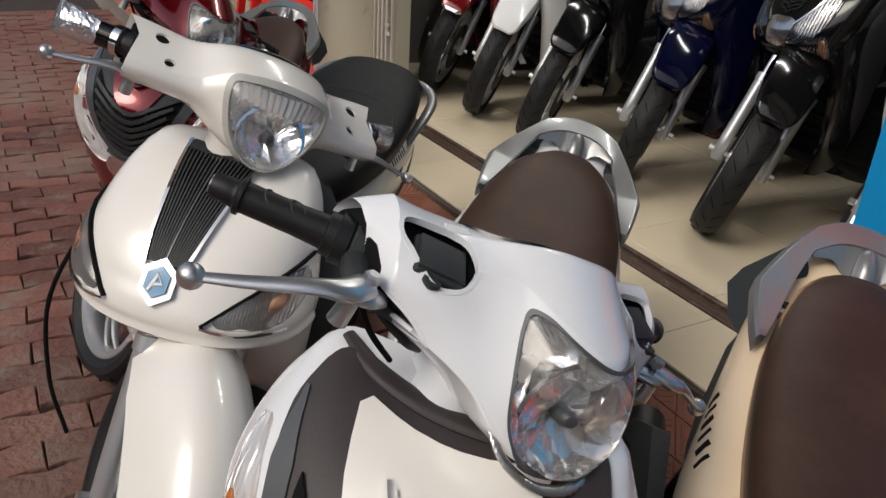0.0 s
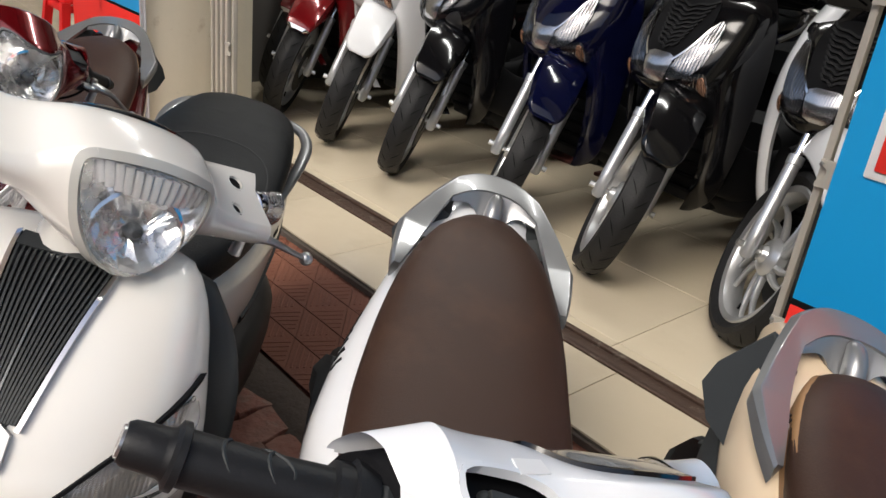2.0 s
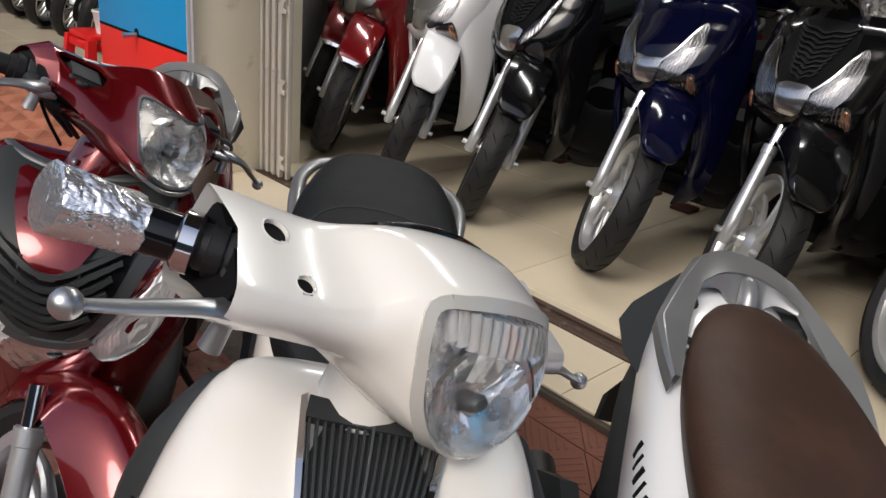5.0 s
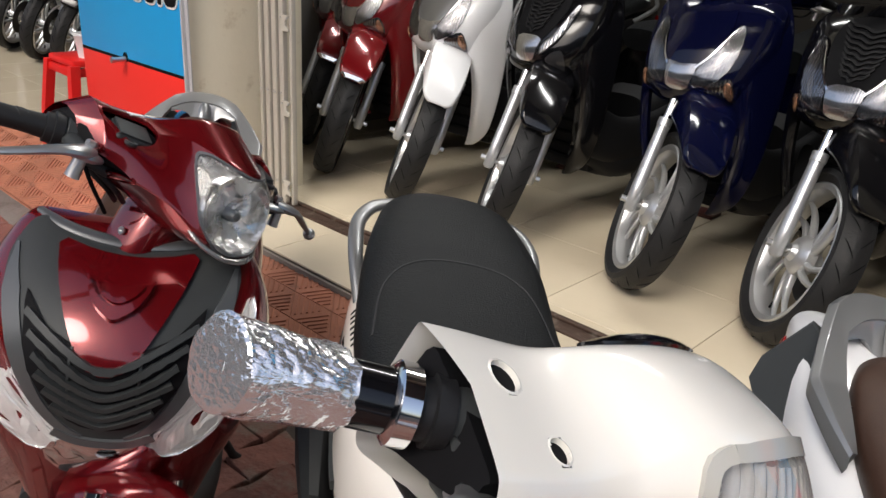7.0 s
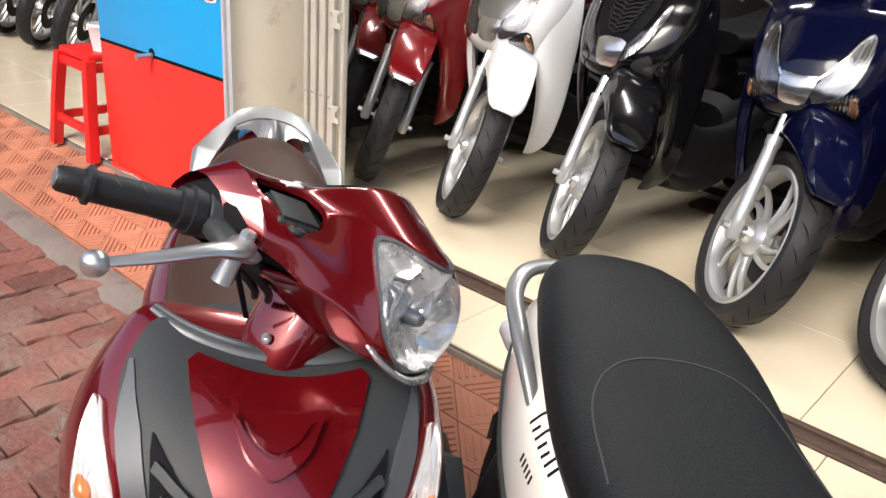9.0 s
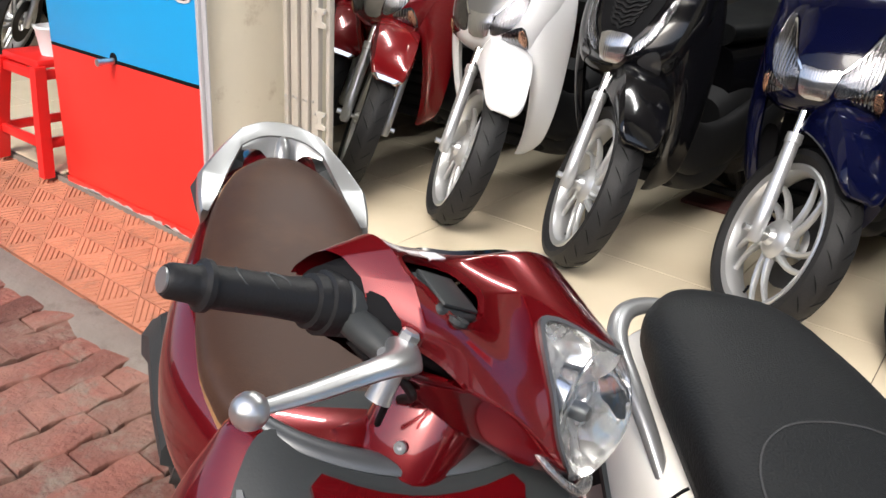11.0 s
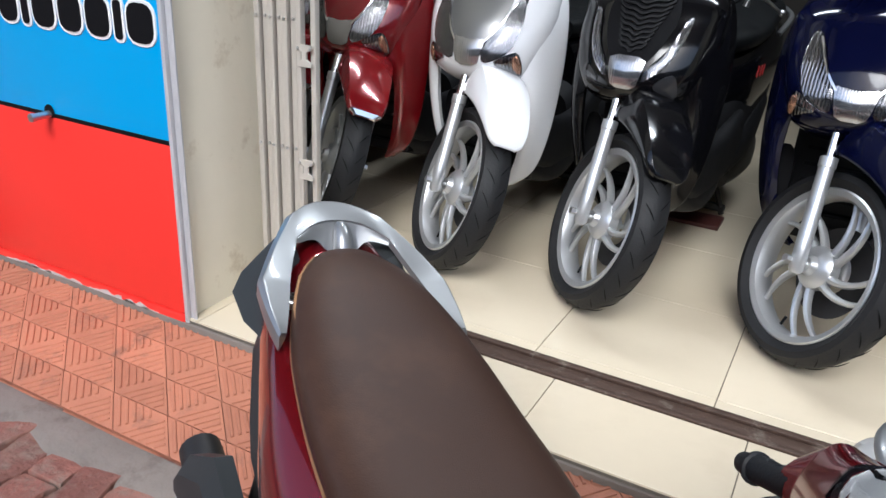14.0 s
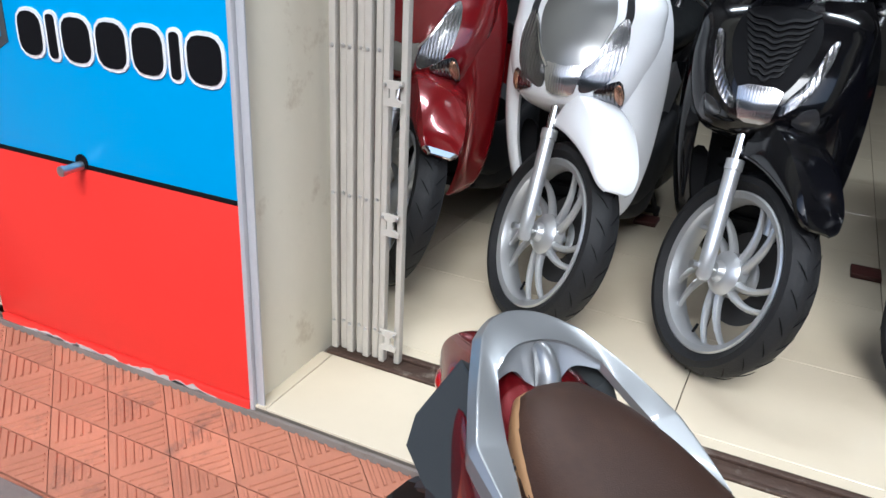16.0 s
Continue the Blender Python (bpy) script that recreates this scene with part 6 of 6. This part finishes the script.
        for z, xi, yi, xm, ym, xo, yo in ((0.98, 1.10, 0.085, 1.08, 0.14, 1.01, 0.190), (0.90, 1.15, 0.105, 1.12, 0.172, 1.02, 0.228), (0.80, 1.19, 0.125, 1.15, 0.195, 1.03, 0.246), (0.69, 1.19, 0.148, 1.155, 0.206, 1.04, 0.250), (0.58, 1.165, 0.162, 1.145, 0.208, 1.05, 0.245), (0.47, 1.145, 0.160, 1.13, 0.199, 1.055, 0.233), (0.37, 1.125, 0.142, 1.115, 0.178, 1.06, 0.212), (0.29, 1.10, 0.112, 1.09, 0.145, 1.06, 0.176), (0.235, 1.085, 0.085, 1.08, 0.098, 1.06, 0.112)):
            rows.append([(xi, sd * yi, z), (xm, sd * ym, z), (xo, sd * yo, z), (xo - 0.012, sd * (yo - 0.006), z), (xm - 0.030, sd * (ym - 0.02), z), (xi - 0.02, sd * yi, z)])
        mk("shield_leg", *net(rows, {0: 3, 2: 2, 3: 2, 5: 3}, None, 3, caps=True), shield, b, "glossy leg shield side", smooth=45)
    rows = [(0.60, 1.09, 0.11, 0.08, 0.05, 2.4), (0.625, 1.10, 0.155, 0.12, 0.06, 2.3), (0.66, 1.10, 0.185, 0.16, 0.07, 2.2), (0.70, 1.10, 0.200, 0.175, 0.08, 2.2), (0.78, 1.09, 0.218, 0.16, 0.08, 2.2), (0.86, 1.07, 0.222, 0.13, 0.08, 2.2), (0.95, 1.04, 0.195, 0.09, 0.06, 2.3), (0.985, 1.03, 0.14, 0.05, 0.04, 2.2)]
    if shield is not paint and centre != "grey":
        rows = [(z, x, w * 0.88, f, k, p) for z, x, w, f, k, p in rows]
    piece = loft_z(rows, 34, 48)
    apron = mk("front_apron", *piece, shield if centre == "grey" else paint, b, name + " front apron")
    t = tree_of(piece)
    mid = [(-0.09, 0.955), (0.09, 0.955), (0.112, 0.88), (0.078, 0.79), (0.042, 0.745), (-0.042, 0.745), (-0.078, 0.79), (-0.112, 0.88)]
    if centre == "grille":
        cp = mk("centre_panel", *patch(t, mid, lift=0.003, sink=0.004, centre=(0, 0.85)), BLACK, apron, "black grille field")
        cp.data.materials[0] = INKSHADE
        for k in range(10):
            z = 0.790 + 0.0145 * k
            w = 0.042 + 0.0052 * k
            mk("slat", *ribbon(t, [(-w, z + 0.020), (-w * 0.7, z + 0.006), (-w * 0.35, z + 0.004), (0, z - 0.006), (w * 0.35, z + 0.004), (w * 0.7, z + 0.006), (w, z + 0.020)], 0.0075, lift=0.009, sink=0.0, n=20), DARKPLASTIC, cp)
    else:
        mk("centre_panel", *patch(t, mid, lift=0.006, dome=0.006, sink=0.004, centre=(0, 0.85)), GREY if centre == "grey" else paint, apron, "smooth glossy centre panel")
    mk("chrome_chin", *patch(t, [(-0.056, 0.772), (0.056, 0.772), (0.050, 0.730), (0.036, 0.682), (-0.036, 0.682), (-0.050, 0.730)], lift=0.007, dome=0.002, sink=0.004, cuts=1), SATINCHROME, apron, "bright chrome chin plate")
    arm, out, slim = (0.0, 0.016, 0.0) if wide else (0.010, 0.0, 0.014)
    if centre == "grey":
        for sd in (-1, 1):
            mk("dark_frame", *ribbon(t, [(sd * 0.125, 0.955), (sd * 0.138, 0.885), (sd * 0.100, 0.800), (sd * 0.062, 0.745), (sd * 0.050, 0.715)], (0.020, 0.026, 0.030, 0.030, 0.020), lift=0.0035, sink=0.003, n=24), SMOKED, apron, "dark glossy frame beside the lamp")
    for sd in (-1, 1):
        lamp_o = [(sd * (0.050 + slim * 0.5), 0.738), (sd * (0.084 + arm + slim), 0.800), (sd * (0.120 + arm), 0.884), (sd * (0.138 + arm + out * 0.3), 0.892), (sd * (0.140 + out), 0.82), (sd * (0.126 + out - slim), 0.752), (sd * (0.100 + out - slim), 0.715 + slim), (sd * 0.052, 0.690 + slim)]
        lp = mk("position_lamp", *patch(t, lamp_o, lift=0.004, sink=0.003, centre=(sd * 0.105, 0.77)), NOSELENS, apron, "bright V-shaped lamp reflector")
        ln = mk("lens", *patch(t, lamp_o, lift=0.009, dome=0.007, sink=0.001, centre=(sd * 0.105, 0.77)), GLASS, lp, "clear lens")
        ln.visible_shadow = False
        ind = [(sd * 0.080, 0.694), (sd * (0.110 + out), 0.726), (sd * (0.140 + out), 0.735), (sd * (0.150 + out), 0.690), (sd * (0.140 + out), 0.650), (sd * (0.118 + out), 0.672)]
        turn = mk("indicator", *patch(t, ind, lift=0.004, dome=0.002, sink=0.002, cuts=1), NOSELENS if wide else SMOKED, apron, "front indicator lens")
        if wide:
            mk("indicator_bulb", *patch(t, [(sd * (0.124 + out), 0.716), (sd * (0.137 + out), 0.725), (sd * (0.147 + out), 0.690), (sd * (0.139 + out), 0.662), (sd * (0.126 + out), 0.682)], lift=0.008, dome=0.004, sink=0.002), COPPER, turn, "copper striped bulb shade")
        if wide:
            mk("chrome_edge", *ribbon(t, [(sd * 0.05, 0.752), (sd * 0.086, 0.80), (sd * 0.122, 0.875)], 0.007, lift=0.010, sink=0.001, n=14), CHROME, apron, "chrome edge")
    rows = [(-0.23, 0.985, 1.055, 0.04, 0.035, 2.8, -10), (-0.12, 1.005, 1.045, 0.07, 0.055, 2.5, -15), (0, 1.025, 1.035, 0.10, 0.085, 2.4, -18), (0.12, 1.005, 1.045, 0.07, 0.055, 2.5, -15), (0.23, 0.985, 1.055, 0.04, 0.035, 2.8, -10)]
    piece = loft_y(rows, 61, 56)
    lamp = [(-0.10, 1.07), (0, 1.085), (0.10, 1.07), (0.09, 1.02), (0.04, 0.97), (-0.04, 0.97), (-0.09, 1.02)]
    t = tree_of(piece)
    cover = mk("handlebar_cover", *cut_skin(piece, t, lamp), paint, b, name + " handlebar cover", m=s)
    headlamp(cover, s, t, lamp, (0, 1.025), 0.04, 0.010)
    grips(b, s, (0.975, 0.235, 1.055), (0.93, 0.375, 1.045), (1.03, 0.36, 1.02))
    return b


def place(x, y, z, heading):
    return pose(x, y, z, 0, 0, heading)


commuter(place(1.610, -0.957, -0.137, -44), WHITE, "white", BROWNPLASTIC, PEARL, "white commuter scooter with brown seat and silver grab rail, handlebar turned", 40.5, -12, (-0.012, -0.018, -0.016))
commuter(place(-0.077, -1.010, -0.139, -36), RED, "metallic red", PLASTIC, RED, "metallic red commuter scooter with brown seat and charcoal front", 47, -9.5, (0.0, 0.015, 0.0))
commuter(place(2.270, -0.892, -0.137, -44.5), BEIGE, "beige", BROWNPLASTIC, BEIGE, "beige commuter scooter with brown seat and silver grab rail", 41, -12)
rounded_scooter(place(0.812, -1.006, -0.14, -41), "pearl white rounded scooter, black seat, grips wrapped in film", 41, -10)

INSIDE = "scooters in the shop"


def stand(x, y, heading, turn, lean):
    """The pose of a tall scooter whose turned front wheel stands at x, y."""
    body = pose(0, 0, 0, 0, 0, heading) @ pose(0, 0, 0, lean, 0, 0)
    p = body @ (steering(turn, (1.02, 0, 0.85)) @ Vector((1.335, 0, 0.283)))
    return pose(x - p.x, y - p.y, 0, 0, 0, heading)


def indoor(x, y, heading, turn, lean, paint, name, front, label, **kw):
    return tall_scooter(stand(x, y, heading, turn, lean), paint, name, front, label, turn, INSIDE, lean=lean, **kw)


def another(ob, x, y, heading, turn, lean, label, group=INSIDE):
    return tagged(copy_thing(ob, stand(x, y, heading, turn, lean) @ pose(0, 0, 0, lean, 0, 0)), label, group=group)


black = indoor(0.038, 0.377, -95, 47, 0, BLACK, "glossy black", BLACK, "glossy black tall-wheeled scooter with a slatted chrome-edged nose", wide=False)
black_b = indoor(1.158, 0.385, -97, 46, 0, BLACK, "glossy black", BLACK, "glossy black tall-wheeled scooter beside a blue one")
blue = indoor(0.655, 0.388, -94, 47, 0, BLUE, "dark blue", BLUE, "dark blue tall-wheeled scooter with a smooth blue nose", centre="plain")
white_b = indoor(1.706, 0.405, -91, 45, 0, BLACK, "black and white", WHITE, "black tall-wheeled scooter with white mudguard and leg shield", shield=WHITE)
white = indoor(-0.475, 0.375, -91, 49, 0, BLACK, "white and black", WHITE, "white tall-wheeled scooter with a silver-grey centre panel", centre="grey", shield=WHITE)
red = indoor(-0.992, 0.390, -90, 46, 0, DARKRED, "dark red", DARKRED, "dark red tall-wheeled scooter beside the folding gate", centre="plain", shield=DARKRED)
another(red, -1.45, 0.62, -90, 46, 0, "dark red tall-wheeled scooter behind another red one")
for x in (-3.95, -4.5, -5.1, -5.7):
    another(black, x, 0.42, -95, 47, 0, "black scooter standing in the neighbouring shop", "scooters next door")
another(black_b, 2.35, 0.45, -97, 46, 0, "glossy black scooter behind the wall pier")

for x0, y0, x1, y1 in ((0.05, 1.26, 0.27, 1.40), (0.40, 1.25, 0.50, 1.35), (-0.41, 1.34, -0.32, 1.43)):
    board = part("board", bevel_box(x0, y0, 0.0, x1, y1, 0.018, 0.003), BOARD)
    tagged(board, "dark red-brown board lying flat on the tiled floor", "board", group="boards on the shop floor")

# ---- pieces of floor and pavement ----
bm = bevel_box(-0.2488, -0.2488, -0.01, 0.2488, 0.2488, 0.0, 0.0012, 1)
tile_me = bpy.data.meshes.new("tile")
bm.to_mesh(tile_me)
bm.free()
tile_me.materials.append(FLOORTILE)


def cut_tile(x0, y0, x1, y1):
    bm = bevel_box(x0, y0, -0.01, x1, y1, 0.0, 0.0012, 1)
    part("tile", bm, FLOORTILE, floor, smooth=0)


for i in range(-11, 12):
    for j in range(0, 11):
        o = new("tile", tile_me)
        o.location = (0.5 * i - 0.25, 0.0126 + 0.5 * j + 0.25, 0)
        o.parent = floor
for i in range(-4, 5):
    cut_tile(0.1 + 0.5 * i + 0.0012, -0.424, 0.6 + 0.5 * i - 0.0012, -0.129)
    cut_tile(0.5 * i + 0.0012, -0.039, 0.5 * i + 0.4988, 0.0118)
for i in range(-18, -3):
    cut_tile(0.5 * i + 0.0012, -0.424, 0.5 * i + 0.4988, 0.0118)


P, Q = 0.2, 0.0985


def ridged_tile(relief=0.0045):
    """Two triangles of a pavement strip, each ridged along one of its legs."""
    e = 0.0015
    base = [(e, -e), (P - e, -e), (P + P / 2 - e, -Q + e), (P / 2 + e, -Q + e)]
    verts = [(x, y, 0) for x, y in base] + [(x, y, -0.02) for x, y in base]
    faces = [(0, 1, 2, 3), (0, 1, 5, 4), (1, 2, 6, 5), (2, 3, 7, 6), (3, 0, 4, 7)]
    for tri in (((0, 0), (P, 0), (P / 2, -Q)), ((P / 2, -Q), (P + P / 2, -Q), (P, 0))):
        c = sum((Vector(p) for p in tri), Vector((0, 0))) / 3
        tri = [c + (Vector(p) - c) * 0.84 for p in tri]
        a, far, apex = (tri[0], tri[1], tri[2])
        d = (apex - a).normalized()
        n = Vector((-d.y, d.x))
        depth = (far - a).dot(n)
        for k in range(6):
            off = depth * (k + 0.5) / 6
            # the line parallel to the leg, cut by the other two sides
            cuts = []
            for p, q in ((tri[0], tri[1]), (tri[1], tri[2])):
                f = (off - (p - a).dot(n)) / (q - p).dot(n)
                cuts.append(p + (q - p) * f)
            u, v = cuts
            if (u - v).length < 0.012:
                continue
            w = n * 0.0048
            h = (v - u).normalized() * 0.002
            pts = [u - w, v - w, v + w, u + w]
            top = [u - w * 0.55 + h, v - w * 0.55 - h, v + w * 0.55 - h, u + w * 0.55 + h]
            o = len(verts)
            verts += [(x, y, -0.0005) for x, y in pts] + [(x, y, relief) for x, y in top]
            faces += [(o, o + 1, o + 5, o + 4), (o + 1, o + 2, o + 6, o + 5), (o + 2, o + 3, o + 7, o + 6), (o + 3, o, o + 4, o + 7), (o + 4, o + 5, o + 6, o + 7)]
    bm = bmesh.new()
    vs = [bm.verts.new(v) for v in verts]
    for f in faces:
        bm.faces.new([vs[i] for i in f])
    bmesh.ops.recalc_face_normals(bm, faces=bm.faces)
    me = bpy.data.meshes.new("tile")
    bm.to_mesh(me)
    bm.free()
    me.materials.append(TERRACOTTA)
    return me


ridged, worn = ridged_tile(), ridged_tile(0.0016)
slope = math.atan2(0.112, 0.385)
for i in range(-36, 20):
    for j in range(4):
        x = -1.549 + P * i + (P / 2 if j % 2 == 0 else 0)
        o = new("tile", worn if x > 0.2 else ridged)
        yy = -0.4125 - 0.0985 * j * math.cos(slope)
        o.matrix_world = Matrix.Translation((x, yy, -0.028 + (yy + 0.425) * 0.291)) @ Matrix.Rotation(slope, 4, "X")
        o.parent = bed


def wavy_brick():
    """An interlocking paver with wavy long edges."""
    L, W, n = 0.1125, 0.0560, 12
    edge = [(-L + 2 * L * k / n, 0.0075 * math.sin(2 * math.pi * k / n * 1.5)) for k in range(n + 1)]
    ring = [(x, -W + dy) for x, dy in edge] + [(x, W + dy) for x, dy in edge[::-1]]
    rings = [[(x, y, -0.04) for x, y in ring], [(x, y, -0.009) for x, y in ring], [(x * 0.992, y * 0.985, -0.003) for x, y in ring], [(x * 0.975, y * 0.95, 0.0) for x, y in ring], [(x * 0.6, y * 0.5, 0.0012) for x, y in ring]]
    v, f = bridge(rings)
    me = bpy.data.meshes.new("brick")
    me.from_pydata(v, [], f)
    me.materials.append(BRICK)
    return me, (v, f)


brick_me, brick_piece = wavy_brick()
rest, count = [], 0
random.seed(4)
for j in range(-1, 22):
    for i in range(-40, 56):
        x = 0.1165 * i - 0.4
        y = -1.10 - 0.229 * j - (0.1145 if i % 2 else 0)
        m = Matrix.Translation((x, y, GROUND + random.uniform(-0.006, 0.003) - (0.003 if j < 0 else 0))) @ Euler((random.gauss(0, 0.03), random.gauss(0, 0.03), math.pi / 2 + random.gauss(0, 0.03))).to_matrix().to_4x4()
        near = y < -0.9 and ((-1.9 < x < 2.2 and y > -1.45) or (-1.6 < x < 1.6 and y > -2.0))
        if near and count < 300:
            o = new("brick", brick_me)
            o.matrix_world = m
            o.parent = sheet
            count += 1
        else:
            rest.append(moved(brick_piece, m))
v, f = joined(*rest)
me = bpy.data.meshes.new("bricks")
me.from_pydata([tuple(p) for p in v], [], f)
me.materials.append(BRICK)
far = new("bricks", me)
far.parent = sheet
tagged(far, "worn red interlocking paving bricks", kind="stuff")
